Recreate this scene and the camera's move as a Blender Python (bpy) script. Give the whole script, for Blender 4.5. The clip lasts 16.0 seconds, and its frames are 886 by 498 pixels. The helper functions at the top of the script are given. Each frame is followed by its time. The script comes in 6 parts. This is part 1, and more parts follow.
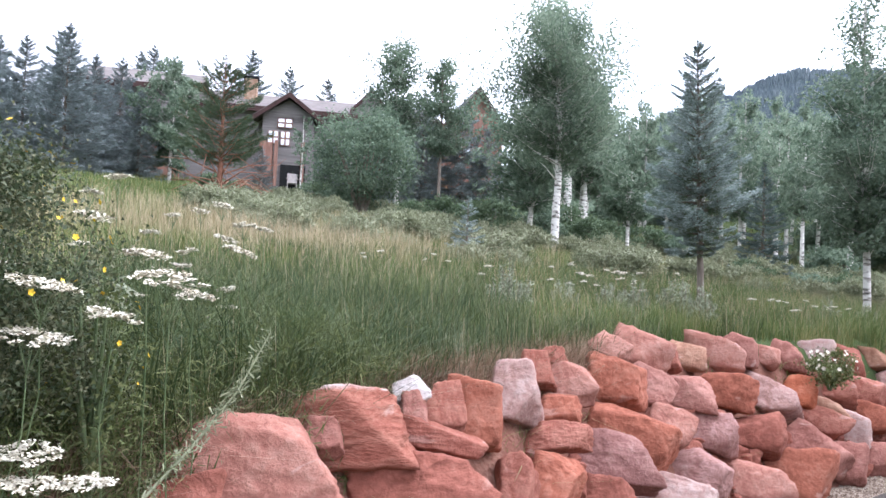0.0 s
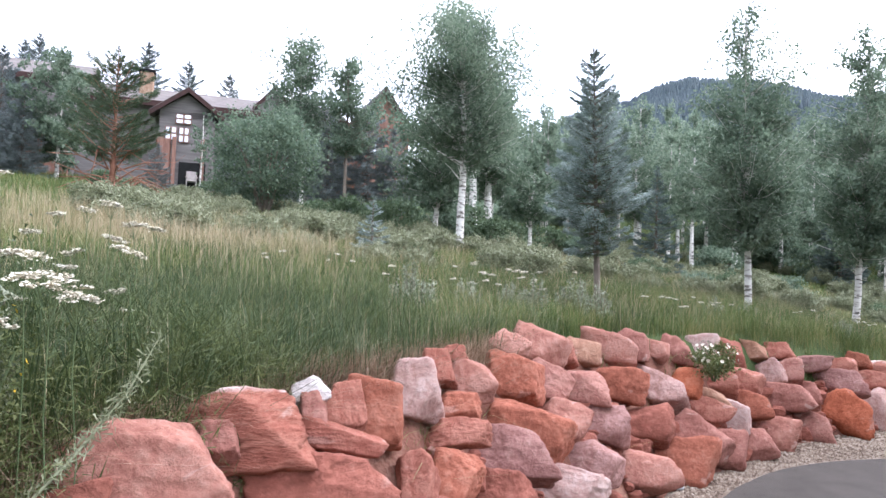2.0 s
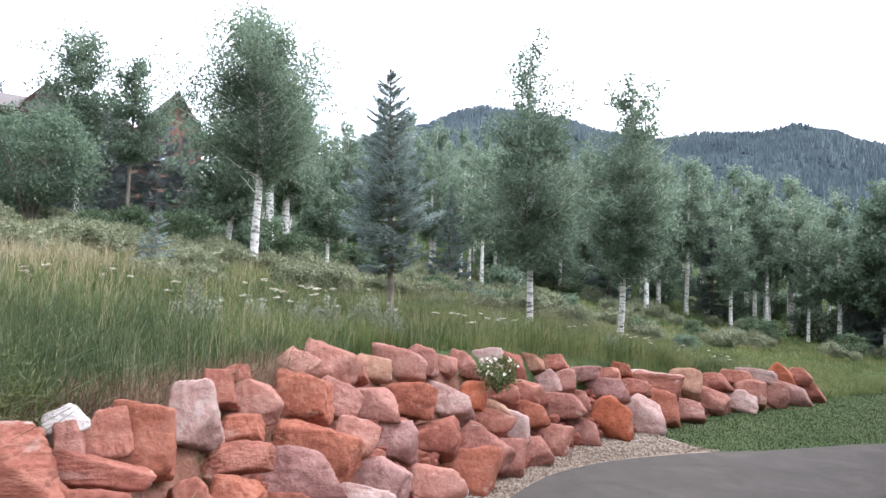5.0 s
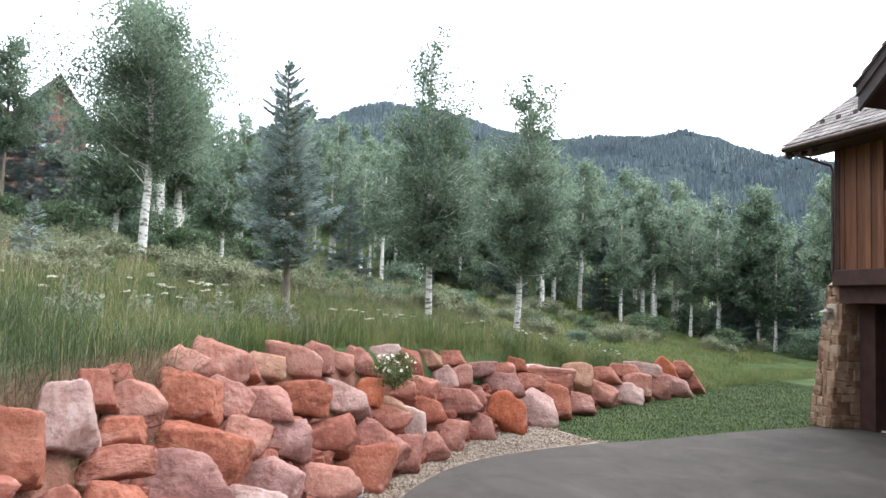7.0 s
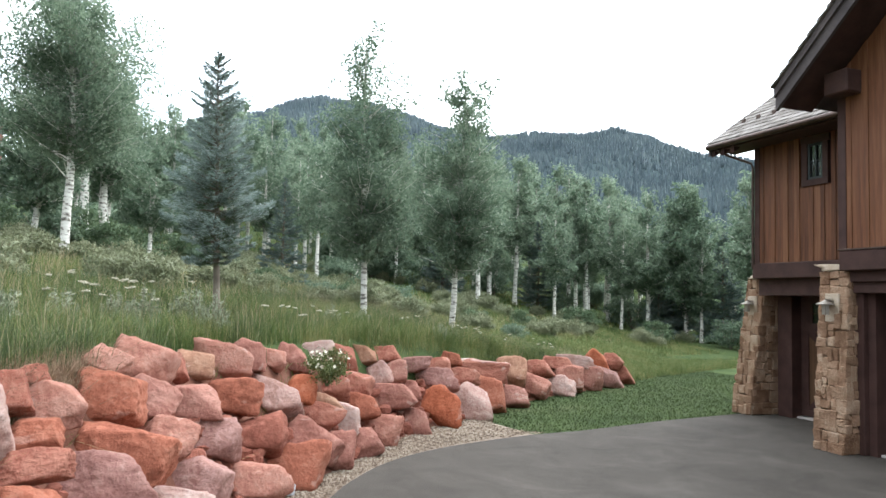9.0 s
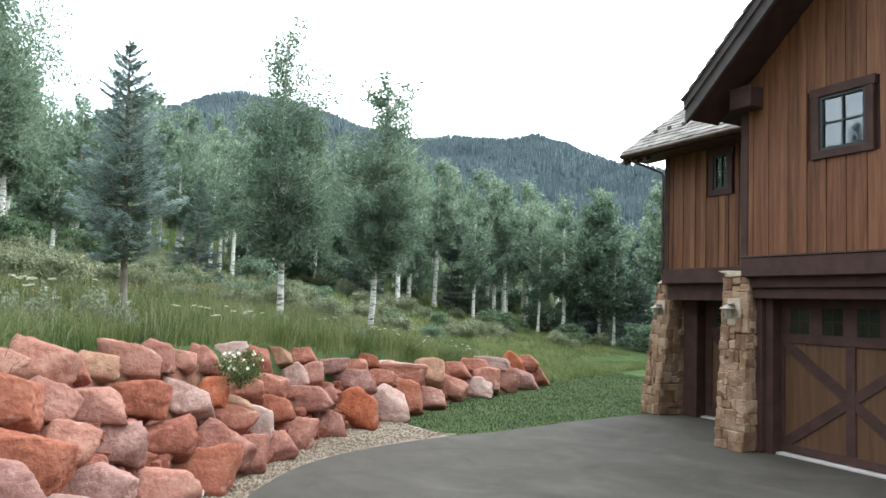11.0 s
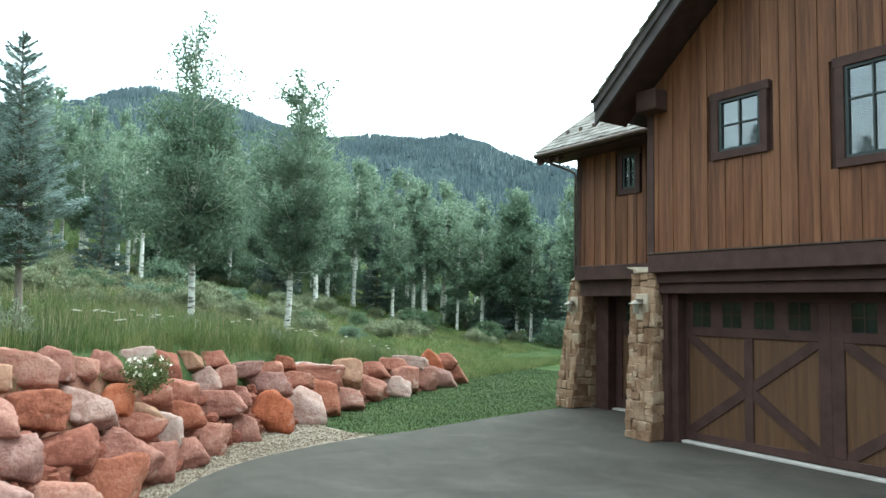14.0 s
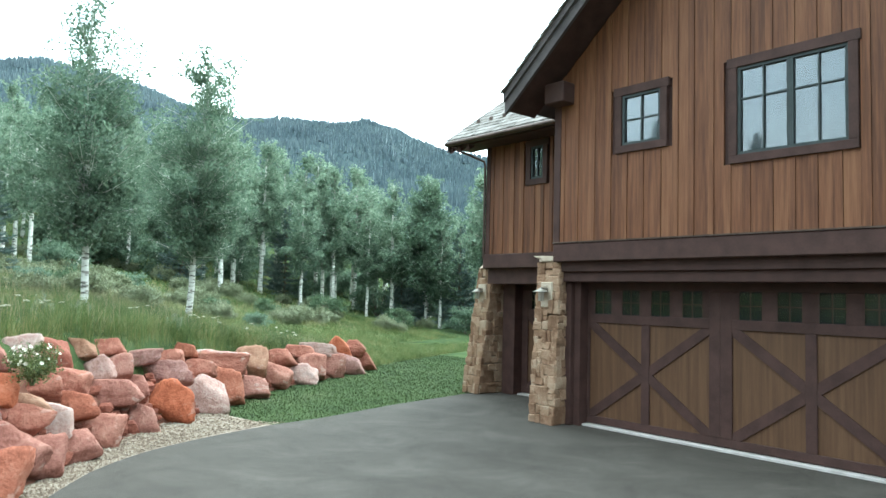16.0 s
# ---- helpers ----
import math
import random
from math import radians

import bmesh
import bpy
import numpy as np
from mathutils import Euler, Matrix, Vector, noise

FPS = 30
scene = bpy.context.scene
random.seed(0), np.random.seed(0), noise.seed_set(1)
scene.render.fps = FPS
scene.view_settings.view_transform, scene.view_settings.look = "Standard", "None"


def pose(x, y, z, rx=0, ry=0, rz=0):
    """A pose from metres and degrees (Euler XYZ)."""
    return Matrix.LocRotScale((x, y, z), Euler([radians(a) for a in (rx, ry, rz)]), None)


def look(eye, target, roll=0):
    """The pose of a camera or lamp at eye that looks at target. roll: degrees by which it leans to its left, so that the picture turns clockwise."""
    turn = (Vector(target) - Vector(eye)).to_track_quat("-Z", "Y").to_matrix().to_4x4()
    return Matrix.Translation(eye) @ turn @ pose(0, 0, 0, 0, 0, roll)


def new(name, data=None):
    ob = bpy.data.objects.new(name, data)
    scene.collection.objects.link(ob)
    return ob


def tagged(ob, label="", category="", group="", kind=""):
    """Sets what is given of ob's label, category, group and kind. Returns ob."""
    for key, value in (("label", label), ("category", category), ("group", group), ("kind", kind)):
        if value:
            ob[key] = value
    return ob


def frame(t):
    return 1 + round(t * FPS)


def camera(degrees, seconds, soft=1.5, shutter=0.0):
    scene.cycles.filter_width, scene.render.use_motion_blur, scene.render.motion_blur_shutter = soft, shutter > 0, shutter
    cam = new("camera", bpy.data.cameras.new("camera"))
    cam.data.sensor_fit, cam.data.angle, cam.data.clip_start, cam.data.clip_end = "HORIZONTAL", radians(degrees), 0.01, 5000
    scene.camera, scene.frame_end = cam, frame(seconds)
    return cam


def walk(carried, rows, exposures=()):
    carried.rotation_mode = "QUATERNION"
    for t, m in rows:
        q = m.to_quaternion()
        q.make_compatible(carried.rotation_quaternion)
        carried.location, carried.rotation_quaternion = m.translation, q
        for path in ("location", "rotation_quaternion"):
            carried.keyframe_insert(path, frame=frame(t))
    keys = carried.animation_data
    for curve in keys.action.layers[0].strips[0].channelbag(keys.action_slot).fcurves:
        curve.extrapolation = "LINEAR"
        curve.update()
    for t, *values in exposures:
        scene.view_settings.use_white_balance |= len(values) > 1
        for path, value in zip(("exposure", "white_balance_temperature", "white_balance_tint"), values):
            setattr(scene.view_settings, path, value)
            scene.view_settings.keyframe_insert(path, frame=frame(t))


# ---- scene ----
cam = camera(62.7, 16.0)
PATH = [
    (0, (2.169, 0.141, 2.141), (1.644, 2.07, 2.212), 2.6),
    (0.5, (2.177, 0.159, 2.144), (1.713, 2.103, 2.209), 2.4),
    (1, (2.194, 0.123, 2.139), (1.789, 2.08, 2.206), 2.5),
    (1.5, (2.201, 0.13, 2.138), (1.854, 2.099, 2.211), 2.2),
    (2, (2.211, 0.121, 2.14), (1.936, 2.1, 2.222), 2.2),
    (2.5, (2.218, 0.116, 2.147), (2.03, 2.104, 2.26), 2.6),
    (3, (2.238, 0.119, 2.149), (2.144, 2.113, 2.268), 2.0),
    (3.5, (2.25, 0.132, 2.145), (2.26, 2.129, 2.263), 1.9),
    (4, (2.261, 0.148, 2.143), (2.367, 2.141, 2.266), 1.9),
    (4.5, (2.269, 0.152, 2.145), (2.46, 2.138, 2.287), 2.0),
    (7, (2.319, 0.184, 2.142), (2.854, 2.106, 2.292), 2.2),
    (7.5, (2.314, 0.192, 2.131), (2.902, 2.097, 2.29), 1.7),
    (8, (2.34, 0.182, 2.136), (2.955, 2.081, 2.263), 1.7),
    (8.5, (2.337, 0.177, 2.136), (2.994, 2.06, 2.281), 2.0),
    (9, (2.359, 0.158, 2.14), (3.058, 2.026, 2.283), 1.7),
    (9.5, (2.364, 0.109, 2.139), (3.125, 1.953, 2.283), 1.6),
    (10, (2.372, 0.159, 2.135), (3.186, 1.98, 2.288), 2.0),
    (12.5, (2.406, 0.15, 2.138), (3.392, 1.883, 2.284), 1.5),
    (13, (2.424, 0.136, 2.14), (3.435, 1.855, 2.29), 1.4),
    (13.5, (2.44, 0.123, 2.148), (3.488, 1.82, 2.304), 1.4),
    (14, (2.437, 0.131, 2.14), (3.525, 1.802, 2.3), 1.2),
    (14.5, (2.455, 0.117, 2.148), (3.586, 1.759, 2.307), 1.6),
    (15, (2.466, 0.12, 2.146), (3.646, 1.728, 2.292), 1.7),
    (15.5, (2.475, 0.127, 2.144), (3.711, 1.694, 2.283), 1.6),
    (16, (2.469, 0.132, 2.141), (3.755, 1.658, 2.271), 1.5),
]
walk(cam, [(t, look(eye, target, roll)) for t, eye, target, roll in PATH], [(0.0, 1.08, 5760, 20), (4.5, 1.03, 5880, 17), (9.0, 1.02, 6080, 7), (12.5, 1.06, 5850, -4), (14.0, 1.08, 5700, -11), (16.0, 1.46, 5550, -10)])

# ---- sky and sun ----
world = bpy.data.worlds.new("sky")
scene.world = world
world.use_nodes = True
wn, wl = world.node_tree.nodes, world.node_tree.links
sky = wn.new("ShaderNodeTexSky")
sky.sky_type, sky.sun_disc = "NISHITA", False
sky.sun_elevation, sky.sun_rotation = radians(38), radians(62)
sky.air_density, sky.dust_density = 1.0, 3.0
coord = wn.new("ShaderNodeTexCoord")
cloud = wn.new("ShaderNodeTexNoise")
cloud.inputs["Scale"].default_value, cloud.inputs["Detail"].default_value = 2.2, 6
cramp = wn.new("ShaderNodeValToRGB")
cramp.color_ramp.elements[0].position, cramp.color_ramp.elements[1].position = 0.36, 0.62
cramp.color_ramp.elements[0].color, cramp.color_ramp.elements[1].color = (8.2, 8.8, 9.6, 1), (11.5, 11.6, 11.6, 1)
veil = wn.new("ShaderNodeMix")
veil.data_type = "RGBA"
veil.inputs[0].default_value = 0.82
wl.new(coord.outputs["Generated"], cloud.inputs["Vector"])
wl.new(cloud.outputs["Fac"], cramp.inputs["Fac"])
wl.new(sky.outputs["Color"], veil.inputs[6])
# the overcast is brightest round the hidden sun and dimmer away from it
toward = wn.new("ShaderNodeVectorMath")
toward.operation = "DOT_PRODUCT"
toward.inputs[1].default_value = (0.80, 0.44, 0.40)
glow = wn.new("ShaderNodeMapRange")
glow.interpolation_type = "SMOOTHSTEP"
glow.inputs["From Min"].default_value, glow.inputs["From Max"].default_value = -0.9, 0.95
glow.inputs["To Min"].default_value, glow.inputs["To Max"].default_value = 0.42, 1.55
bright = wn.new("ShaderNodeVectorMath")
bright.operation = "SCALE"
wl.new(coord.outputs["Generated"], toward.inputs[0])
wl.new(toward.outputs["Value"], glow.inputs["Value"])
wl.new(cramp.outputs["Color"], bright.inputs[0])
# and, as under any overcast, brighter overhead than near the horizon
split_z, rise, both = wn.new("ShaderNodeSeparateXYZ"), wn.new("ShaderNodeMapRange"), wn.new("ShaderNodeMath")
rise.inputs["From Min"].default_value, rise.inputs["From Max"].default_value = 0.0, 1.0
rise.inputs["To Min"].default_value, rise.inputs["To Max"].default_value = 0.74, 1.5
both.operation = "MULTIPLY"
wl.new(coord.outputs["Generated"], split_z.inputs[0])
wl.new(split_z.outputs["Z"], rise.inputs["Value"])
wl.new(glow.outputs["Result"], both.inputs[0])
wl.new(rise.outputs["Result"], both.inputs[1])
wl.new(both.outputs[0], bright.inputs["Scale"])
wl.new(bright.outputs["Vector"], veil.inputs[7])
wl.new(veil.outputs[2], wn["Background"].inputs["Color"])
wn["Background"].inputs["Strength"].default_value = 0.15
sun = new("sun", bpy.data.lights.new("sun", "SUN"))
sun.data.energy, sun.data.angle, sun.data.color = 0.8, radians(25), (1.0, 0.95, 0.88)
sun.matrix_world = look((0, 0, 30), (-20, -11, 12))


# ---- materials ----
def ramp_node(nt, stops):
    r = nt.nodes.new("ShaderNodeValToRGB")
    els = r.color_ramp.elements
    while len(els) < len(stops):
        els.new(0.5)
    for e, (p, c) in zip(els, stops):
        e.position, e.color = p, (*c, 1)
    return r


def surface(name, stops, scale=4.0, rough=0.85, bump=0.2, fine=40.0, island=0.0, per_object=0.0, metal=0.0, stretch=(1, 1, 1), spec=0.3,
            depth=0.02, detail=5, local=False, coarse_bump=0.0, grain=0.35):
    """A material: noise at two scales through a colour ramp, with fine relief; island / per_object shift the ramp piece by piece."""
    m = bpy.data.materials.new(name)
    m.use_nodes = True
    nt = m.node_tree
    n, k = nt.nodes, nt.links
    bsdf = n["Principled BSDF"]
    bsdf.inputs["Roughness"].default_value, bsdf.inputs["Metallic"].default_value = rough, metal
    bsdf.inputs["Specular IOR Level"].default_value = spec
    if local:
        src = n.new("ShaderNodeTexCoord").outputs["Object"]
    else:
        src = n.new("ShaderNodeNewGeometry").outputs["Position"]
    mp = n.new("ShaderNodeMapping")
    mp.inputs["Scale"].default_value = stretch
    k.new(src, mp.inputs["Vector"])
    a, b = n.new("ShaderNodeTexNoise"), n.new("ShaderNodeTexNoise")
    a.inputs["Scale"].default_value, a.inputs["Detail"].default_value = scale, detail
    b.inputs["Scale"].default_value, b.inputs["Detail"].default_value = fine, 4
    for x in (a, b):
        k.new(mp.outputs["Vector"], x.inputs["Vector"])
    f = n.new("ShaderNodeMath")
    f.operation = "MULTIPLY_ADD"
    f.inputs[1].default_value, f.inputs[2].default_value = grain, -grain / 2
    k.new(b.outputs["Fac"], f.inputs[0])
    s = n.new("ShaderNodeMath")
    k.new(a.outputs["Fac"], s.inputs[0])
    k.new(f.outputs[0], s.inputs[1])
    out = s.outputs[0]
    for amount, node, socket in ((island, "ShaderNodeNewGeometry", "Random Per Island"), (per_object, "ShaderNodeObjectInfo", "Random")):
        if amount:
            r = n.new(node)
            v = n.new("ShaderNodeMath")
            v.operation = "MULTIPLY_ADD"
            v.inputs[1].default_value, v.inputs[2].default_value = amount, -amount / 2
            k.new(r.outputs[socket], v.inputs[0])
            w = n.new("ShaderNodeMath")
            k.new(out, w.inputs[0])
            k.new(v.outputs[0], w.inputs[1])
            out = w.outputs[0]
    r = ramp_node(nt, stops)
    k.new(out, r.inputs["Fac"])
    k.new(r.outputs["Color"], bsdf.inputs["Base Color"])
    if bump:
        bp = n.new("ShaderNodeBump")
        bp.inputs["Strength"].default_value, bp.inputs["Distance"].default_value = bump, depth
        k.new(b.outputs["Fac"], bp.inputs["Height"])
        if coarse_bump:
            bq = n.new("ShaderNodeBump")
            bq.inputs["Strength"].default_value, bq.inputs["Distance"].default_value = coarse_bump, depth * 4
            k.new(a.outputs["Fac"], bq.inputs["Height"])
            k.new(bq.outputs["Normal"], bp.inputs["Normal"])
        k.new(bp.outputs["Normal"], bsdf.inputs["Normal"])
    return m


def leafy(name, stops, scale=0.6, island=0.5, trans=0.35, rough=0.6, fine=6.0):
    """Leaves and blades: the colour varies leaf by leaf and patch by patch, and some light passes through."""
    m = surface(name, stops, scale, rough, 0.0, fine, island=island, spec=0.25)
    nt = m.node_tree
    n, k = nt.nodes, nt.links
    bsdf = n["Principled BSDF"]
    t = n.new("ShaderNodeBsdfTranslucent")
    mix = n.new("ShaderNodeMixShader")
    mix.inputs[0].default_value = trans
    k.new(bsdf.inputs["Base Color"].links[0].from_socket, t.inputs["Color"])
    k.new(bsdf.outputs[0], mix.inputs[1])
    k.new(t.outputs[0], mix.inputs[2])
    k.new(mix.outputs[0], n["Material Output"].inputs["Surface"])
    return m


def rock(name, dark, mid, pale, vein=0.10, bed=1.0, veins=0.25, crest=9.0):
    """Sandstone: mottled, with fine dark cracks, pale mineral streaks along the bedding, and pitted relief."""
    m = surface(name, [(0.30, dark), (0.5, mid), (0.70, pale)], 5.0, 0.95, 0.75, 24, per_object=0.22, local=True, stretch=(1, 1, bed), coarse_bump=0.8, depth=0.012, spec=0.15, detail=8, grain=0.8)
    nt = m.node_tree
    n, k = nt.nodes, nt.links
    for node in n:
        if node.bl_idname == "ShaderNodeTexNoise":
            node.inputs["Detail"].default_value, node.inputs["Roughness"].default_value = 10, 0.66
    bsdf = n["Principled BSDF"]
    base = bsdf.inputs["Base Color"].links[0].from_socket
    tc, shift = n.new("ShaderNodeTexCoord"), n.new("ShaderNodeObjectInfo")
    mp = n.new("ShaderNodeMapping")
    mp.inputs["Scale"].default_value = (1, 1, 2.2)
    k.new(tc.outputs["Object"], mp.inputs["Vector"])
    k.new(shift.outputs["Random"], mp.inputs["Location"])
    streak = n.new("ShaderNodeTexNoise")
    streak.inputs["Scale"].default_value, streak.inputs["Detail"].default_value, streak.inputs["Distortion"].default_value = 2.6, 9, 1.2
    k.new(mp.outputs["Vector"], streak.inputs["Vector"])
    lift = ramp_node(nt, [(0.59, (0, 0, 0)), (0.66, (veins, veins, veins))])
    k.new(streak.outputs["Fac"], lift.inputs["Fac"])
    pal = n.new("ShaderNodeMix")
    pal.data_type = "RGBA"
    pal.inputs[7].default_value = (0.56, 0.42, 0.35, 1)
    k.new(lift.outputs["Color"], pal.inputs[0])
    k.new(base, pal.inputs[6])
    crack = n.new("ShaderNodeTexNoise")
    crack.inputs["Scale"].default_value, crack.inputs["Detail"].default_value, crack.inputs["Distortion"].default_value = 3.2, 7, 0.8
    k.new(mp.outputs["Vector"], crack.inputs["Vector"])
    line = ramp_node(nt, [(0.482, (0, 0, 0)), (0.5, (1, 1, 1)), (0.518, (0, 0, 0))])
    k.new(crack.outputs["Fac"], line.inputs["Fac"])
    amount = n.new("ShaderNodeMath")
    amount.operation = "MULTIPLY"
    amount.inputs[1].default_value = 0.22
    k.new(line.outputs["Color"], amount.inputs[0])
    drk = n.new("ShaderNodeMix")
    drk.data_type = "RGBA"
    drk.inputs[7].default_value = (*[c * 0.45 for c in dark], 1)
    k.new(amount.outputs[0], drk.inputs[0])
    k.new(pal.outputs[2], drk.inputs[6])
    # a pale mineral crust over the top of a block
    high, wavy, edge = n.new("ShaderNodeSeparateXYZ"), n.new("ShaderNodeMath"), ramp_node(nt, [(0.48, (0, 0, 0)), (0.54, (0.85, 0.85, 0.85))])
    k.new(tc.outputs["Object"], high.inputs[0])
    wavy.operation = "MULTIPLY_ADD"
    wavy.inputs[1].default_value = 0.30
    k.new(streak.outputs["Fac"], wavy.inputs[0])
    k.new(high.outputs["Z"], wavy.inputs[2])
    rise = n.new("ShaderNodeMath")
    rise.inputs[1].default_value = 0.5 - crest
    k.new(wavy.outputs[0], rise.inputs[0])
    k.new(rise.outputs[0], edge.inputs["Fac"])
    crust = n.new("ShaderNodeMix")
    crust.data_type = "RGBA"
    crust.inputs[7].default_value = (0.62, 0.54, 0.49, 1)
    k.new(edge.outputs["Color"], crust.inputs[0])
    k.new(drk.outputs[2], crust.inputs[6])
    k.new(crust.outputs[2], bsdf.inputs["Base Color"])
    groove = n.new("ShaderNodeBump")
    groove.invert = True
    groove.inputs["Strength"].default_value, groove.inputs["Distance"].default_value = 0.25, 0.012
    k.new(line.outputs["Color"], groove.inputs["Height"])
    k.new(bsdf.inputs["Normal"].links[0].from_socket, groove.inputs["Normal"])
    k.new(groove.outputs["Normal"], bsdf.inputs["Normal"])
    return m


ROCK = {
    "r": rock("red_sandstone", (0.190, 0.067, 0.045), (0.271, 0.101, 0.070), (0.342, 0.150, 0.106)),
    "o": rock("orange_sandstone", (0.214, 0.072, 0.043), (0.304, 0.108, 0.066), (0.375, 0.158, 0.104)),
    "O": rock("bright_orange_sandstone", (0.228, 0.063, 0.030), (0.328, 0.099, 0.049), (0.389, 0.141, 0.081)),
    "s": rock("salmon_sandstone", (0.237, 0.097, 0.070), (0.323, 0.145, 0.106), (0.389, 0.207, 0.157), veins=0.4),
    "p": rock("pink_sandstone", (0.204, 0.084, 0.062), (0.285, 0.126, 0.096), (0.351, 0.180, 0.140), veins=0.4),
    "w": rock("pale_pink_sandstone", (0.275, 0.155, 0.125), (0.365, 0.232, 0.195), (0.430, 0.315, 0.272), veins=0.5),
    "m": rock("mauve_sandstone", (0.195, 0.092, 0.076), (0.275, 0.143, 0.119), (0.351, 0.207, 0.177), veins=0.5),
    "t": rock("tan_sandstone", (0.257, 0.128, 0.081), (0.328, 0.176, 0.115), (0.404, 0.242, 0.162), veins=0.3),
    "l": rock("layered_red_sandstone", (0.171, 0.056, 0.037), (0.257, 0.090, 0.060), (0.323, 0.136, 0.093), bed=3.5, veins=0.55, crest=0.395),
    "k": rock("crusted_red_sandstone", (0.190, 0.067, 0.045), (0.266, 0.101, 0.070), (0.337, 0.150, 0.106), bed=3.0, veins=0.5, crest=0.43),
    "c": rock("chalky_sandstone", (0.42, 0.35, 0.31), (0.52, 0.46, 0.42), (0.60, 0.55, 0.51), veins=0.3),
    "g": rock("grey_cobble_stone", (0.24, 0.23, 0.22), (0.33, 0.32, 0.31), (0.42, 0.41, 0.40), veins=0.2),
}
SOIL = surface("meadow_soil", [(0.3, (0.040, 0.058, 0.024)), (0.55, (0.062, 0.084, 0.034)), (0.75, (0.085, 0.098, 0.046))], 0.7, 1.0, 0.5, 18, spec=0.02)
# mountain floor: the blue-grey of distance haze is put into its base colour
FOREST_FLOOR = surface("haze_tinted_forest_floor", [(0.3, (0.045, 0.062, 0.064)), (0.55, (0.062, 0.084, 0.086)), (0.75, (0.085, 0.105, 0.098))], 0.02, 1.0, 0.0, 0.2, spec=0.02)
RED_SOIL = surface("red_soil", [(0.3, (0.10, 0.045, 0.03)), (0.55, (0.17, 0.078, 0.055)), (0.75, (0.25, 0.14, 0.10))], 3, 1.0, 0.8, 40, spec=0.02)
ASPHALT = surface("asphalt", [(0.32, (0.038, 0.032, 0.026)), (0.45, (0.051, 0.043, 0.035)), (0.56, (0.061, 0.052, 0.043)), (0.70, (0.084, 0.073, 0.061))], 0.9, 0.9, 0.8, 110, depth=0.008, detail=13, spec=0.2, grain=0.5)
ASPHALT.node_tree.nodes["Noise Texture"].inputs["Roughness"].default_value = 0.72
ASPHALT.node_tree.nodes["Noise Texture"].inputs["Distortion"].default_value = 0.6
GRAVEL = surface("pea_gravel", [(0.2, (0.10, 0.068, 0.046)), (0.5, (0.185, 0.137, 0.098)), (0.8, (0.31, 0.255, 0.195))], 6, 0.9, 0.3, 60, island=0.8)
GRASS = leafy("meadow_grass", [(0.20, (0.050, 0.078, 0.020)), (0.40, (0.084, 0.130, 0.034)), (0.55, (0.142, 0.175, 0.056)), (0.75, (0.25, 0.232, 0.095))], 0.9, 0.55, 0.3, fine=3.5)
BLUEGRASS = leafy("blue_green_grass", [(0.25, (0.032, 0.054, 0.018)), (0.55, (0.062, 0.090, 0.031)), (0.8, (0.112, 0.135, 0.054))], 1.2, 0.5, 0.25)
DRYGRASS = leafy("dry_grass", [(0.2, (0.23, 0.19, 0.095)), (0.5, (0.37, 0.305, 0.18)), (0.8, (0.48, 0.40, 0.26))], 0.5, 0.5, 0.3)
DEADGRASS = leafy("dead_grass", [(0.2, (0.13, 0.075, 0.045)), (0.5, (0.24, 0.155, 0.095)), (0.8, (0.36, 0.26, 0.17))], 1.5, 0.6, 0.2)
LAWN = leafy("mown_lawn", [(0.25, (0.023, 0.039, 0.009)), (0.55, (0.033, 0.052, 0.012)), (0.8, (0.048, 0.067, 0.019))], 0.9, 0.08, 0.3)
SAGE = leafy("sage_leaves", [(0.2, (0.13, 0.148, 0.078)), (0.5, (0.215, 0.232, 0.132)), (0.8, (0.32, 0.33, 0.21))], 1.5, 0.5, 0.2)
SILVER_SAGE = leafy("silver_sage_leaves", [(0.2, (0.14, 0.168, 0.098)), (0.5, (0.24, 0.265, 0.172)), (0.8, (0.37, 0.39, 0.28))], 1.5, 0.5, 0.25)
ASPEN_LEAF = leafy("aspen_leaves", [(0.2, (0.085, 0.128, 0.082)), (0.5, (0.146, 0.198, 0.132)), (0.8, (0.225, 0.283, 0.196))], 0.8, 0.6, 0.5)
# paler copy of the aspen leaves, with haze and glare lightened into the colour
GROVE_LEAF = leafy("hazed_aspen_leaves", [(0.2, (0.112, 0.160, 0.108)), (0.5, (0.185, 0.243, 0.165)), (0.8, (0.27, 0.33, 0.232))], 0.8, 0.6, 0.55)
OAK_LEAF = leafy("scrub_oak_leaves", [(0.2, (0.060, 0.095, 0.048)), (0.5, (0.100, 0.145, 0.075)), (0.8, (0.155, 0.20, 0.11))], 0.8, 0.6, 0.3)
SPRUCE_LEAF = leafy("spruce_needles", [(0.2, (0.080, 0.115, 0.098)), (0.5, (0.145, 0.188, 0.168)), (0.8, (0.23, 0.28, 0.255))], 1.5, 0.6, 0.25)
SILVER_LEAF = leafy("silver_spruce_needles", [(0.2, (0.11, 0.155, 0.125)), (0.45, (0.26, 0.32, 0.29)), (0.8, (0.50, 0.57, 0.54))], 1.5, 0.6, 0.45)
PINE_LEAF = leafy("pine_needles", [(0.2, (0.065, 0.10, 0.055)), (0.5, (0.105, 0.15, 0.08)), (0.8, (0.16, 0.20, 0.12))], 1.5, 0.6, 0.1)
# aerial haze painted in: the conifers' green is shifted towards pale blue
FAR_FOREST = leafy("haze_tinted_conifers", [(0.2, (0.060, 0.086, 0.098)), (0.5, (0.086, 0.118, 0.132)), (0.8, (0.125, 0.160, 0.162))], 0.012, 0.5, 0.1, fine=0.09)
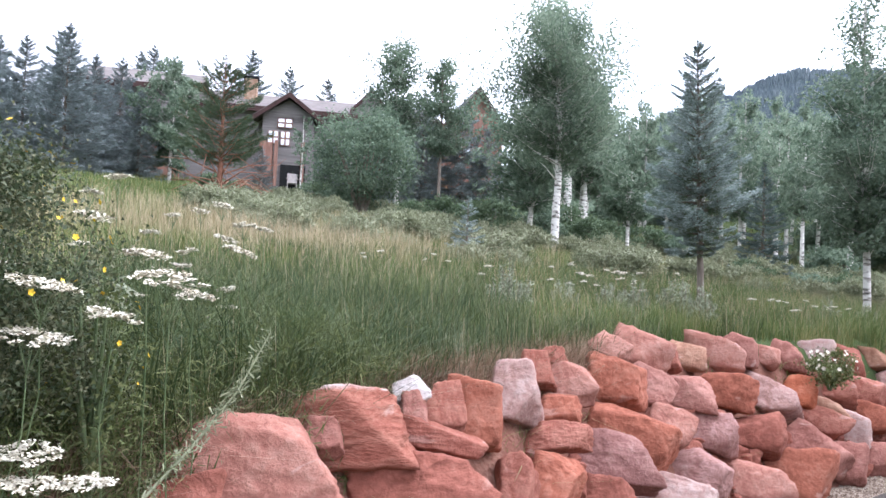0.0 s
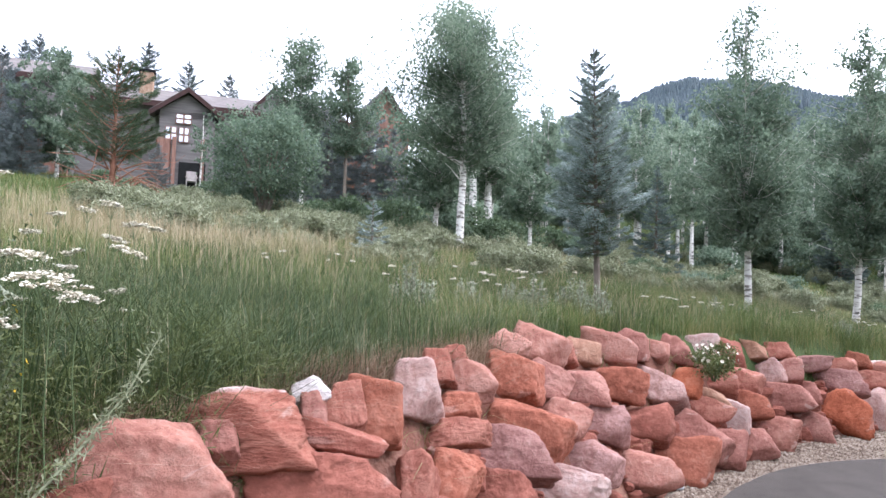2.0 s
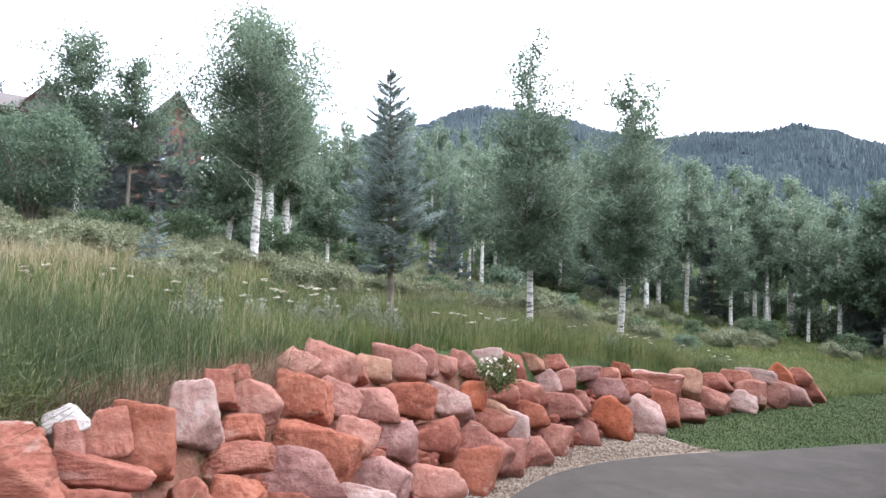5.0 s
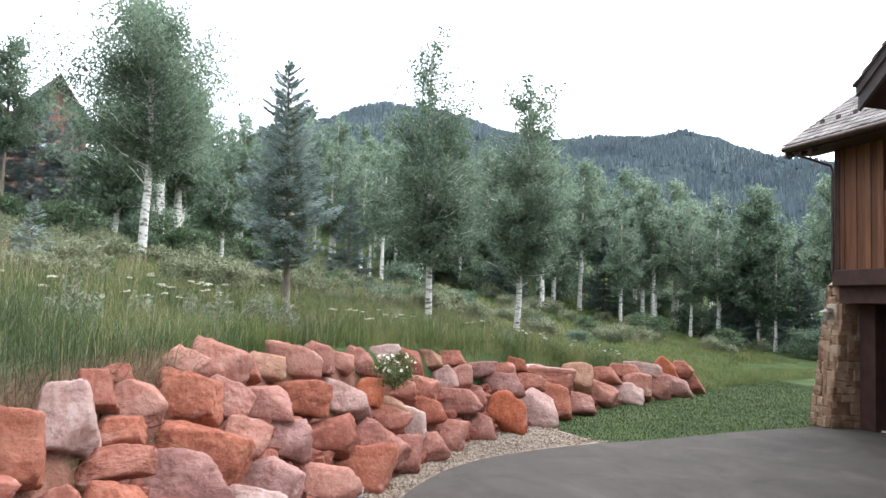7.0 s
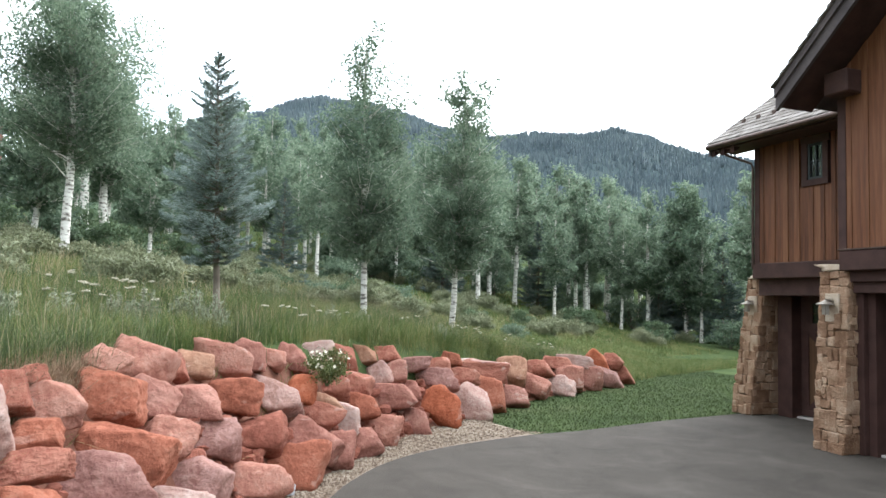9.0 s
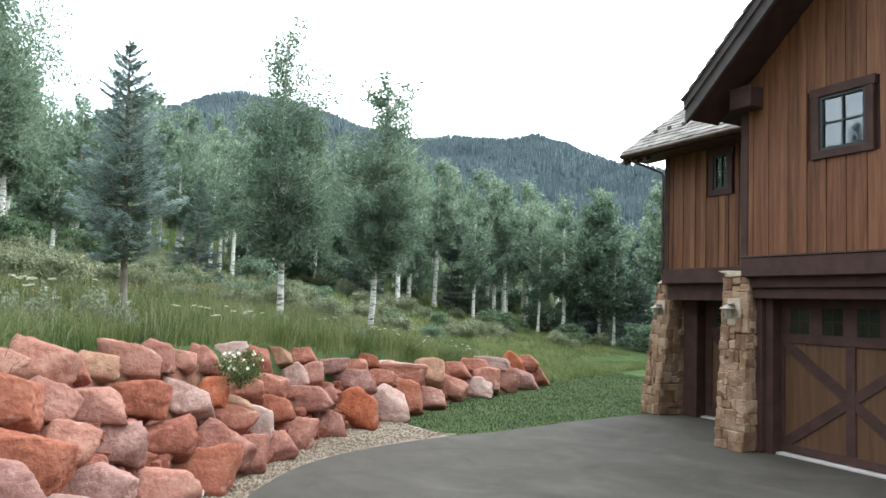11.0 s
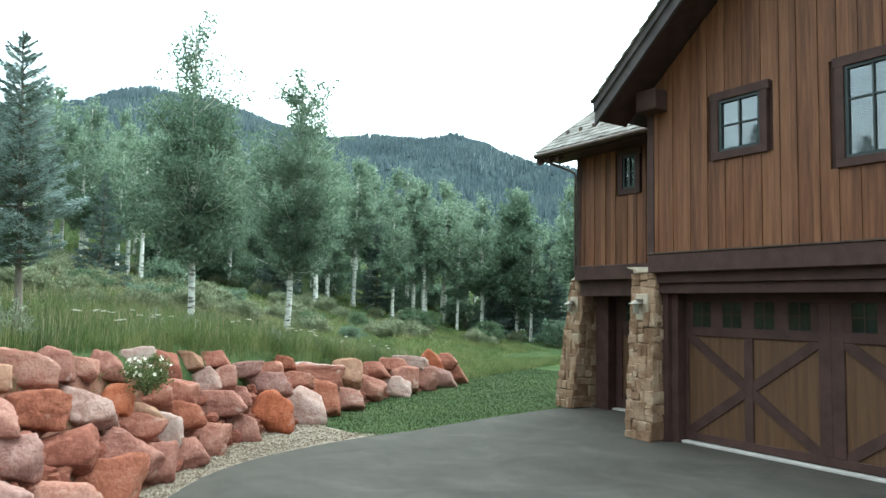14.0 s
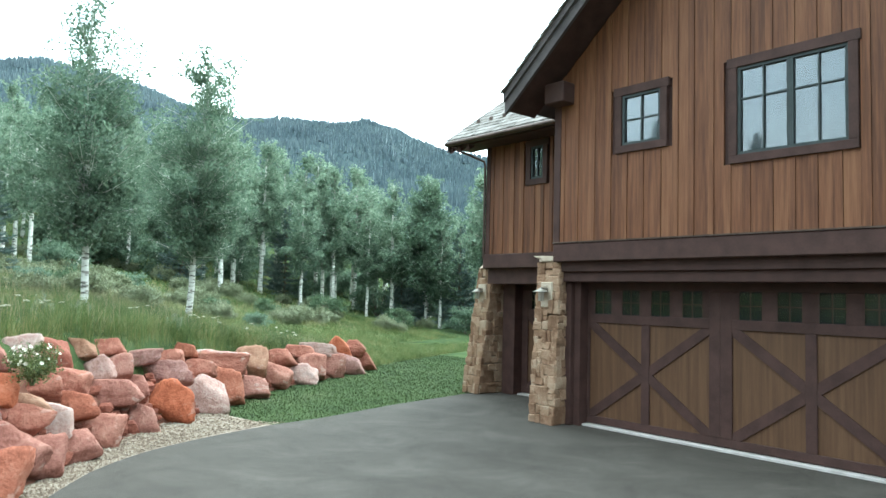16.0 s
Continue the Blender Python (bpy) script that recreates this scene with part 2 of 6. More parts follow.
HEDGE_LEAF = leafy("dark_cherry_leaves", [(0.2, (0.088, 0.130, 0.086)), (0.5, (0.135, 0.188, 0.120)), (0.8, (0.19, 0.25, 0.16))], 0.8, 0.6, 0.35)
BARK = surface("grey_bark", [(0.3, (0.10, 0.08, 0.06)), (0.6, (0.20, 0.165, 0.13)), (0.8, (0.30, 0.26, 0.21))], 6, 0.95, 0.6, 30, stretch=(1, 1, 0.3))
REDBARK = surface("red_brown_bark", [(0.3, (0.22, 0.10, 0.06)), (0.6, (0.36, 0.18, 0.12)), (0.8, (0.44, 0.27, 0.19))], 6, 0.95, 0.6, 30, stretch=(1, 1, 0.3))
ASPEN_BARK = surface("white_aspen_bark", [(0.30, (0.05, 0.045, 0.04)), (0.41, (0.30, 0.27, 0.23)), (0.47, (0.62, 0.59, 0.53)), (0.8, (0.78, 0.76, 0.70))], 3.0, 0.8, 0.3, 9, stretch=(1.6, 1.6, 5))


# ---- building helpers ----
def mesh_of(name, verts, faces, material=None, smooth=False):
    me = bpy.data.meshes.new(name)
    me.from_pydata([tuple(v) for v in verts], [], [tuple(f) for f in faces])
    if smooth:
        me.polygons.foreach_set("use_smooth", [True] * len(me.polygons))
    if material:
        me.materials.append(material)
    me.update()
    return me


def tri_mesh(name, verts, sizes, material):
    """A mesh from a numpy array of corners; sizes: corners per face, faces in order, no shared corners."""
    me = bpy.data.meshes.new(name)
    nv, nf = len(verts), len(sizes)
    me.vertices.add(nv)
    me.vertices.foreach_set("co", np.asarray(verts, np.float32).ravel())
    me.loops.add(nv)
    me.loops.foreach_set("vertex_index", np.arange(nv, dtype=np.int32))
    me.polygons.add(nf)
    me.polygons.foreach_set("loop_start", np.concatenate([[0], np.cumsum(sizes)[:-1]]).astype(np.int32))
    me.update(calc_edges=True)
    me.materials.append(material)
    return me


def part(name, data, parent, label=""):
    """A mesh made at its true place, as a part of a thing (or of a part of it)."""
    ob = new(name, data)
    ob.parent = parent
    if parent.parent is None:
        ob.matrix_parent_inverse = parent.matrix_basis.inverted()
    return tagged(ob, label) if label else ob


def from_bm(name, bm, material, smooth=False):
    me = bpy.data.meshes.new(name)
    bm.to_mesh(me)
    bm.free()
    me.materials.append(material)
    if smooth:
        me.polygons.foreach_set("use_smooth", [True] * len(me.polygons))
    return me


def thing(name, x, y, z, label, category, group="", kind=""):
    ob = new(name)
    ob.matrix_basis = pose(x, y, z)
    return tagged(ob, label, category, group, kind)


def box_mesh(name, x0, x1, y0, y1, z0, z1, material, bevel=0.006):
    bm = bmesh.new()
    bmesh.ops.create_cube(bm, size=1)
    for v in bm.verts:
        v.co = Vector(((x0 + x1) / 2 + v.co.x * (x1 - x0), (y0 + y1) / 2 + v.co.y * (y1 - y0), (z0 + z1) / 2 + v.co.z * (z1 - z0)))
    if bevel:
        bmesh.ops.bevel(bm, geom=bm.edges[:], offset=bevel, segments=1, affect="EDGES")
    return from_bm(name, bm, material)


def prism(name, profile, axis, a, b, material):
    """A solid from a closed profile in the two other axes, drawn out along an axis from a to b."""
    n = len(profile)
    put = {"x": lambda u, v, w: (w, u, v), "y": lambda u, v, w: (u, w, v), "z": lambda u, v, w: (u, v, w)}[axis]
    verts = [put(u, v, a) for u, v in profile] + [put(u, v, b) for u, v in profile]
    bm = bmesh.new()
    vs = [bm.verts.new(v) for v in verts]
    bm.faces.new(vs[:n]), bm.faces.new(vs[n:])
    for i in range(n):
        bm.faces.new((vs[i], vs[(i + 1) % n], vs[n + (i + 1) % n], vs[n + i]))
    bmesh.ops.recalc_face_normals(bm, faces=bm.faces[:])
    return from_bm(name, bm, material)


def tubes(paths, sides=6):
    """Verts and faces of tapered tubes; a path is a list of (point, radius)."""
    verts, faces = [], []
    for path in paths:
        base = len(verts)
        for i, (p, r) in enumerate(path):
            p, r = Vector(p), float(r)
            d = (Vector(path[min(i + 1, len(path) - 1)][0]) - Vector(path[max(i - 1, 0)][0])).normalized()
            u = d.cross(Vector((0.3, 1, 0.1))).normalized()
            w = d.cross(u)
            for j in range(sides):
                t = 2 * math.pi * j / sides
                verts.append(p + r * (math.cos(t) * u + math.sin(t) * w))
        for i in range(len(path) - 1):
            for j in range(sides):
                q = base + i * sides
                faces.append((q + j, q + (j + 1) % sides, q + sides + (j + 1) % sides, q + sides + j))
    return verts, faces


def smooth_step(a, b, x):
    t = np.clip((x - a) / (b - a), 0, 1)
    return t * t * (3 - 2 * t)


# ---- the lie of the land ----
FOOT = [(0.3, -9), (0.5, -4), (0.75, -1.2), (1.1, 0.6), (1.5, 2.0), (2.0, 3.3), (2.5, 4.6), (3.1, 6.2), (3.8, 7.6), (4.5, 8.6), (5.49, 9.99),
        (6.3, 10.9), (7.61, 12.21), (8.91, 13.65), (10.39, 14.95), (12.12, 16.0), (14.2, 17.2), (18, 19.5), (26, 23), (60, 36)]


def spline(points, n=8):
    p = np.array(points, float)
    q = np.vstack([2 * p[0] - p[1], p, 2 * p[-1] - p[-2]])
    out = []
    for i in range(1, len(q) - 2):
        a, b, c, d = q[i - 1 : i + 3]
        for t in np.arange(n) / n:
            out.append(0.5 * (2 * b + (c - a) * t + (2 * a - 5 * b + 4 * c - d) * t**2 + (3 * b - a - 3 * c + d) * t**3))
    return np.array(out + [p[-1]])


LINE = spline(FOOT)


def behind(x, y):
    """How far behind the foot of the boulder wall a place lies (on the drive: negative)."""
    p = np.stack([np.ravel(x), np.ravel(y)], -1).astype(float)
    best, sign = np.full(len(p), 1e9), np.ones(len(p))
    for a, b in zip(LINE[:-1], LINE[1:]):
        ab = b - a
        t = np.clip((p - a) @ ab / (ab @ ab), 0, 1)
        v = p - (a + t[:, None] * ab)
        d = np.hypot(v[:, 0], v[:, 1])
        near = d < best
        best[near] = d[near]
        sign[near] = np.sign(ab[0] * v[near, 1] - ab[1] * v[near, 0])
    return (best * sign).reshape(np.shape(x))


def drive(x, y):
    return 0.04 * np.maximum(0, 9 - x)


def meadow(x, y, sd):
    z = 1.27 - 0.117 * x + 0.074 * y + (0.0006 + 0.002 * smooth_step(-5, 10, x)) * np.maximum(0, np.minimum(y, 66) - 22) ** 2
    z = z - 0.55 * smooth_step(5, 13, x) * np.exp(-np.maximum(0, sd) / 9)
    return np.where(x > 12, np.maximum(z, 0.02 * np.maximum(0, y - 10)), z)


RIDGE = [(-180, 0.10), (-60, 0.12), (-20, 0.13), (-6, 0.16), (1.5, 0.222), (6, 0.241), (8, 0.258), (10.4, 0.266), (14, 0.261), (18, 0.248), (24, 0.230),
         (27.5, 0.233), (31, 0.228), (34, 0.236), (36.2, 0.231), (38.6, 0.209), (40, 0.196), (44, 0.19), (60, 0.17), (100, 0.12), (180, 0.10)]


def land(x, y):
    x, y = np.asarray(x, float), np.asarray(y, float)
    sd = behind(x, y)
    wide = 5 * smooth_step(14, 20, x)
    k = smooth_step(0.3, 1.2 + wide, sd)
    z = drive(x, y) - 0.03 + k * (meadow(x, y, sd) - drive(x, y))
    dx, dy = x - 2.4, y - 0.15
    r, az = np.hypot(dx, dy), np.degrees(np.arctan2(dx, dy))
    top = np.interp(az, [a for a, _ in RIDGE], [t for _, t in RIDGE]) * 900 - 14
    rise = smooth_step(140, 900, r) ** 1.15
    m = z * (1 - smooth_step(120, 500, r)) + top * rise * (1 - 0.3 * smooth_step(950, 1600, r)) + 2
    return np.where(r < 110, z, z + (m - z) * smooth_step(110, 200, r))


def height(x, y):
    return float(land(np.array([x]), np.array([y]))[0])


def ground_sheet():
    na, nr = 480, 215
    az = np.linspace(0, 2 * np.pi, na, endpoint=False)
    rr = 0.35 * 1.0405 ** np.arange(nr)
    x = 2.4 + rr[:, None] * np.sin(az)
    y = 0.15 + rr[:, None] * np.cos(az)
    z = land(x, y)
    bump = np.array([noise.noise((a * 0.9, b * 0.9, 0)) for a, b in zip(x.ravel(), y.ravel())]).reshape(x.shape)
    z = z + 0.06 * bump * smooth_step(0.8, 2, behind(x, y)) * (rr[:, None] < 200)
    big = np.array([noise.fractal((a * 0.008, b * 0.008, 3), 0.8, 2.2, 4) for a, b in zip(x.ravel(), y.ravel())]).reshape(x.shape)
    z = z + big * 18 * smooth_step(160, 500, rr)[:, None] * (1 - 0.85 * smooth_step(700, 880, rr)[:, None])
    verts = np.stack([x, y, z], -1).reshape(-1, 3).tolist() + [[2.4, 0.15, float(z[0].mean())]]
    faces = [(i * na + j, (i + 1) * na + j, (i + 1) * na + (j + 1) % na, i * na + (j + 1) % na) for i in range(nr - 1) for j in range(na)]
    faces += [(len(verts) - 1, j, (j + 1) % na) for j in range(na)]
    me = mesh_of("ground", verts, faces, SOIL, True)
    # faces beyond 190 m take the haze-tinted floor colour
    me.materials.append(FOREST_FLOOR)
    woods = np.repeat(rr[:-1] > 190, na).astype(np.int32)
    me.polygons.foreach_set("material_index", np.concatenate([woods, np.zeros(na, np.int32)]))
    return tagged(new("ground", me), "sloping mountain meadow ground with dark earth", "ground", kind="structure")


ground_sheet()

EDGE = [(0.75, -9), (0.95, -4), (1.2, -1.2), (1.55, 0.6), (1.95, 2.0), (2.42, 3.2), (2.9, 4.5), (3.45, 6.1), (3.94, 7.3), (4.42, 8.12), (4.94, 8.8),
        (5.71, 9.5), (6.71, 10.13), (7.99, 10.76), (9.0, 11.1)]


def asphalt_drive():
    near = spline(EDGE, 4).tolist()
    parts = [near + [(9.0, -12)] + [(0.75, -12)], [(9.0, 11.1), (11.24, 11.77), (13.3, 12.2), (14.35, 12.3), (14.35, -12), (9.0, -12)]]
    verts, faces = [], []
    for poly in parts:
        base, n = len(verts), len(poly)
        verts += [(a, b, 0.04 * max(0, 9 - a)) for a, b in poly] + [(a, b, 0.04 * max(0, 9 - a) - 0.08) for a, b in poly]
        faces.append(tuple(range(base, base + n)))
        faces += [(base + i, base + n + i, base + n + (i + 1) % n, base + (i + 1) % n) for i in range(n)]
    me = mesh_of("driveway", verts, faces, ASPHALT)
    return tagged(new("driveway", me), "worn grey asphalt driveway", "driveway", kind="structure")


asphalt_drive()


# ---- boulders of the retaining wall ----
def stone_verts(seed, sub, cuts=9, sharp=24.0, rough=0.034, bed=0.0, skew=0.34):
    """A unit boulder: a ball cut by planes into an uneven block, with worn edges and pitted faces."""
    rng = random.Random(seed)
    bm = bmesh.new()
    bmesh.ops.create_icosphere(bm, subdivisions=sub, radius=1)
    planes = []
    for s in (1, -1):
        for ax in range(3):
            n = Vector([rng.uniform(-skew, skew) for _ in range(3)])
            n[ax] = s
            planes.append((n.normalized(), rng.uniform(0.84, 1.0)))
    for _ in range(cuts):
        n = Vector([rng.gauss(0, 1) for _ in range(3)]).normalized()
        planes.append((n, rng.uniform(0.90, 1.2)))
    off = Vector([rng.uniform(-50, 50) for _ in range(3)])
    for v in bm.verts:
        d = v.co.normalized()
        acc = sum(max(0.0, d.dot(n) / c) ** sharp for n, c in planes)
        r = acc ** (-1 / sharp)
        q = d * r
        r *= 1 + rough * 1.9 * noise.fractal(q * 1.7 + off, 0.8, 2.1, 6) - rough * 1.6 * abs(noise.noise(q * 3.3 + off)) + rough * 0.9 * abs(noise.noise(q * 8 + off)) - rough * 3.0 * max(0.0, noise.noise(q * 2.2 - off) - 0.2) + rough * 0.55 * noise.noise(q * 14 - off)
        r *= 1 + bed * noise.noise(Vector((q.x * 1.2, q.y * 1.2, q.z * 6.5)) + off)
        v.co = d * r
    lo = [min(v.co[a] for v in bm.verts) for a in range(3)]
    hi = [max(v.co[a] for v in bm.verts) for a in range(3)]
    for v in bm.verts:
        v.co = Vector([(v.co[a] - (lo[a] + hi[a]) / 2) / (hi[a] - lo[a]) for a in range(3)])
    return bm


WORDS = {"r": "red sandstone boulder", "o": "orange-red sandstone boulder", "O": "bright orange sandstone boulder", "s": "salmon-pink sandstone boulder", "p": "pink sandstone boulder",
         "w": "pale pinkish-white sandstone boulder", "m": "mauve-grey sandstone boulder", "t": "tan sandstone boulder", "l": "layered red sandstone boulder with pale bands",
         "k": "white-crusted red sandstone slab", "c": "chalky white weathered stone", "g": "small grey cobble"}
boulder_count = [0]


def boulder(tone, x, y, z, w, h, yaw, tilt=0, taper=0.1):
    """One boulder: its middle, width and height, the way it faces, its tilt, and how much narrower its top is."""
    boulder_count[0] += 1
    i = boulder_count[0]
    near = y < 5
    bm = stone_verts(100 + i, 5 if y < 6.5 else 4, 6 if near else 8, 40 if near else 27, bed={"l": 0.05, "k": 0.05, "m": 0.03, "r": 0.03}.get(tone, 0.014))
    size = Matrix.Diagonal((w * 1.13, 0.5 * (w + h) * 0.8, h * 0.99, 1))
    for v in bm.verts:
        v.co.x *= 1 + taper * (0.4 - 1.6 * v.co.z)
        v.co = (pose(0, 0, 0, 0, 0.65 * tilt, 0) @ pose(0, 0, 0, -24, 0, 0) @ size) @ v.co
    ob = new("boulder", from_bm("boulder", bm, ROCK[tone], True))
    ob.matrix_world = pose(x, y, z, 0, 0, yaw)
    return tagged(ob, WORDS[tone] + " in the stacked retaining wall", "boulder", "boulders of the retaining wall")


boulder("s", 0.725, 2.675, 1.345, 0.58, 0.45, 29, 8, 0.28)
boulder("r", 0.70, 2.35, 1.34, 0.23, 0.17, 34, 0, 0.10)
boulder("l", 0.91, 3.24, 1.39, 0.60, 0.43, 21, -14, 0.00)
boulder("c", 1.05, 3.74, 1.54, 0.18, 0.15, 17, -10, 0.10)
boulder("p", 1.10, 3.66, 1.43, 0.15, 0.26, 17, 0, 0.00)
boulder("r", 1.20, 3.65, 1.32, 0.45, 0.17, 16, 6, 0.20)
boulder("r", 1.22, 3.38, 1.17, 0.72, 0.37, 17, 0, 0.10)
boulder("r", 1.20, 3.89, 1.43, 0.20, 0.32, 15, 0, 0.10)
boulder("o", 1.29, 4.06, 1.37, 0.35, 0.43, 12, 2, 0.00)
boulder("w", 1.46, 4.63, 1.44, 0.32, 0.44, 9, 0, 0.05)
boulder("r", 1.53, 5.02, 1.54, 0.21, 0.32, 8, 8, 0.30)
boulder("r", 1.60, 5.34, 1.60, 0.15, 0.16, 6, 0, 0.30)
boulder("s", 1.73, 5.22, 1.40, 0.33, 0.35, 5, 10, 0.10)
boulder("o", 1.69, 4.90, 1.30, 0.27, 0.25, 6, 0, 0.10)
boulder("r", 1.69, 4.61, 1.17, 0.45, 0.21, 6, -5, 0.20)
boulder("m", 2.00, 5.06, 0.99, 0.47, 0.41, 2, 8, 0.50)
boulder("r", 1.58, 4.02, 1.03, 0.23, 0.37, 9, 0, 0.05)
boulder("o", 1.76, 4.40, 0.98, 0.29, 0.33, 6, 6, 0.10)
boulder("r", 2.03, 4.72, 0.80, 0.40, 0.32, 2, 0, 0.20)
boulder("p", 0.89, 3.04, 1.43, 0.16, 0.20, 24, 20, 0.20)
boulder("s", 1.95, 6.32, 1.59, 0.30, 0.27, 3, 28, 0.20)
boulder("s", 2.19, 6.76, 1.52, 0.49, 0.41, 1, 26, 0.10)
boulder("o", 1.98, 5.93, 1.38, 0.49, 0.49, 3, 6, 0.25)
boulder("p", 2.27, 6.45, 1.28, 0.41, 0.39, 0, 18, 0.10)
boulder("r", 2.43, 7.18, 1.46, 0.25, 0.29, -1, 0, 0.10)
boulder("t", 2.62, 7.59, 1.47, 0.32, 0.34, -3, 12, 0.20)
boulder("s", 2.90, 8.06, 1.44, 0.57, 0.42, -5, 16, 0.10)
boulder("p", 3.23, 8.59, 1.43, 0.37, 0.40, -7, 20, 0.20)
boulder("s", 3.52, 8.97, 1.40, 0.33, 0.31, -8, 0, 0.10)
boulder("p", 3.84, 9.37, 1.36, 0.37, 0.42, -10, 0, 0.20)
boulder("w", 4.29, 10.06, 1.38, 0.40, 0.43, -12, 5, 0.20)
boulder("r", 4.74, 10.55, 1.26, 0.47, 0.44, -13, 14, 0.10)
boulder("t", 5.24, 11.16, 1.26, 0.36, 0.31, -15, 4, 0.00)
boulder("r", 5.72, 11.65, 1.23, 0.44, 0.33, -17, 6, 0.10)
boulder("p", 2.59, 7.00, 1.18, 0.44, 0.35, -3, 8, 0.15)
boulder("o", 3.02, 7.77, 1.12, 0.53, 0.42, -6, 2, 0.05)
boulder("w", 3.56, 8.50, 1.01, 0.57, 0.43, -9, 10, 0.05)
boulder("O", 3.90, 8.99, 1.02, 0.36, 0.45, -10, 22, 0.15)
boulder("r", 4.47, 9.75, 0.95, 0.35, 0.33, -13, 0, 0.20)
boulder("r", 4.90, 10.33, 0.93, 0.49, 0.41, -14, 0, 0.00)
boulder("w", 5.45, 11.08, 0.98, 0.40, 0.40, -16, 0, 0.10)
boulder("p", 5.80, 11.43, 0.95, 0.36, 0.45, -17, 6, 0.20)
boulder("r", 4.13, 8.90, 0.70, 0.53, 0.34, -12, 16, 0.00)
boulder("w", 4.51, 9.34, 0.61, 0.46, 0.46, -14, 26, 0.10)
boulder("t", 4.26, 9.24, 0.82, 0.41, 0.24, -12, 8, 0.10)
boulder("o", 4.78, 9.82, 0.68, 0.58, 0.39, -15, 4, 0.10)
boulder("p", 5.60, 10.87, 0.66, 0.67, 0.46, -17, -6, 0.10)
boulder("p", 6.03, 11.37, 0.69, 0.42, 0.46, -19, 0, 0.00)
boulder("o", 2.15, 5.55, 1.02, 0.64, 0.46, 1, 16, 0.15)
boulder("s", 2.41, 6.20, 0.99, 0.41, 0.40, -1, 8, 0.10)
boulder("m", 2.80, 6.91, 0.87, 0.41, 0.37, -5, 2, 0.10)
boulder("r", 3.27, 7.66, 0.76, 0.52, 0.44, -8, -4, 0.00)
boulder("p", 3.94, 8.39, 0.52, 0.68, 0.46, -11, 24, 0.00)
boulder("p", 4.25, 8.58, 0.34, 0.41, 0.56, -13, 10, 0.15)
boulder("p", 4.72, 9.25, 0.32, 0.50, 0.47, -15, -14, 0.10)
boulder("s", 5.22, 9.95, 0.30, 0.51, 0.52, -17, 0, 0.05)
boulder("m", 2.68, 6.22, 0.68, 0.44, 0.44, -4, 0, 0.25)
boulder("s", 3.16, 6.93, 0.47, 0.59, 0.50, -7, 4, 0.10)
boulder("o", 3.69, 7.80, 0.38, 0.59, 0.59, -11, 12, 0.10)
boulder("w", 2.40, 5.49, 0.68, 0.62, 0.31, -1, 8, 0.30)
boulder("g", 3.54, 7.39, 0.28, 0.13, 0.14, -10, 0, 0.10)
boulder("m", 6.36, 12.08, 1.02, 0.55, 0.34, -18, -4, 0.00)
boulder("r", 6.95, 12.64, 0.97, 0.52, 0.30, -20, 0, 0.00)
boulder("o", 7.47, 13.28, 1.01, 0.47, 0.35, -21, 2, 0.00)
boulder("m", 6.75, 12.17, 0.74, 0.77, 0.46, -20, 4, 0.10)
boulder("k", 8.35, 13.91, 0.68, 1.12, 0.58, -23, 8, 0.00)
boulder("r", 7.70, 13.18, 0.70, 0.64, 0.36, -22, 6, 0.00)
boulder("t", 9.62, 15.04, 0.60, 0.66, 0.76, -26, 6, 0.15)
boulder("w", 7.54, 12.52, 0.29, 0.71, 0.76, -23, 14, 0.30)
boulder("O", 6.66, 11.64, 0.35, 0.56, 0.76, -20, 24, 0.45)
boulder("p", 5.99, 10.85, 0.27, 0.46, 0.53, -19, 4, 0.10)
boulder("o", 8.33, 13.41, 0.27, 0.75, 0.73, -24, 28, 0.20)
boulder("p", 9.15, 14.14, 0.15, 0.76, 0.62, -26, 10, 0.15)
boulder("s", 10.26, 15.15, 0.22, 0.73, 0.62, -28, 12, 0.20)
boulder("r", 10.64, 15.74, 0.56, 0.76, 0.46, -28, -10, 0.10)
boulder("w", 11.25, 15.72, 0.15, 0.74, 0.61, -30, 22, 0.30)
boulder("s", 11.68, 16.10, 0.31, 0.74, 0.78, -30, 18, 0.15)
boulder("p", 12.57, 16.57, 0.26, 0.71, 0.67, -32, 20, 0.15)
boulder("m", 13.42, 17.05, 0.24, 0.84, 0.68, -33, 4, 0.15)
boulder("r", 11.54, 16.35, 0.66, 0.63, 0.50, -29, 0, 0.20)
boulder("w", 12.32, 16.78, 0.64, 0.87, 0.46, -31, 2, 0.10)
boulder("O", 13.28, 17.32, 0.64, 0.75, 0.53, -32, 14, 0.10)
boulder("r", 13.99, 17.67, 0.55, 0.65, 0.52, -33, 6, 0.20)
boulder("r", 14.32, 17.56, 0.22, 0.58, 0.50, -34, 4, 0.20)


# ---- garage house ----
SIDING = surface("stained_wood_siding", [(0.2, (0.078, 0.029, 0.013)), (0.5, (0.140, 0.054, 0.024)), (0.8, (0.205, 0.092, 0.044))], 3.0, 0.62, 0.35, 16, per_object=0.35, stretch=(6, 6, 0.35), depth=0.006)
TRIM = surface("dark_brown_trim", [(0.3, (0.040, 0.019, 0.015)), (0.7, (0.067, 0.033, 0.027))], 4.0, 0.75, 0.25, 40, stretch=(1, 1, 1), depth=0.004)
FASCIA = surface("weathered_fascia", [(0.3, (0.055, 0.045, 0.045)), (0.7, (0.10, 0.082, 0.08))], 3.0, 0.75, 0.3, 30, depth=0.006)
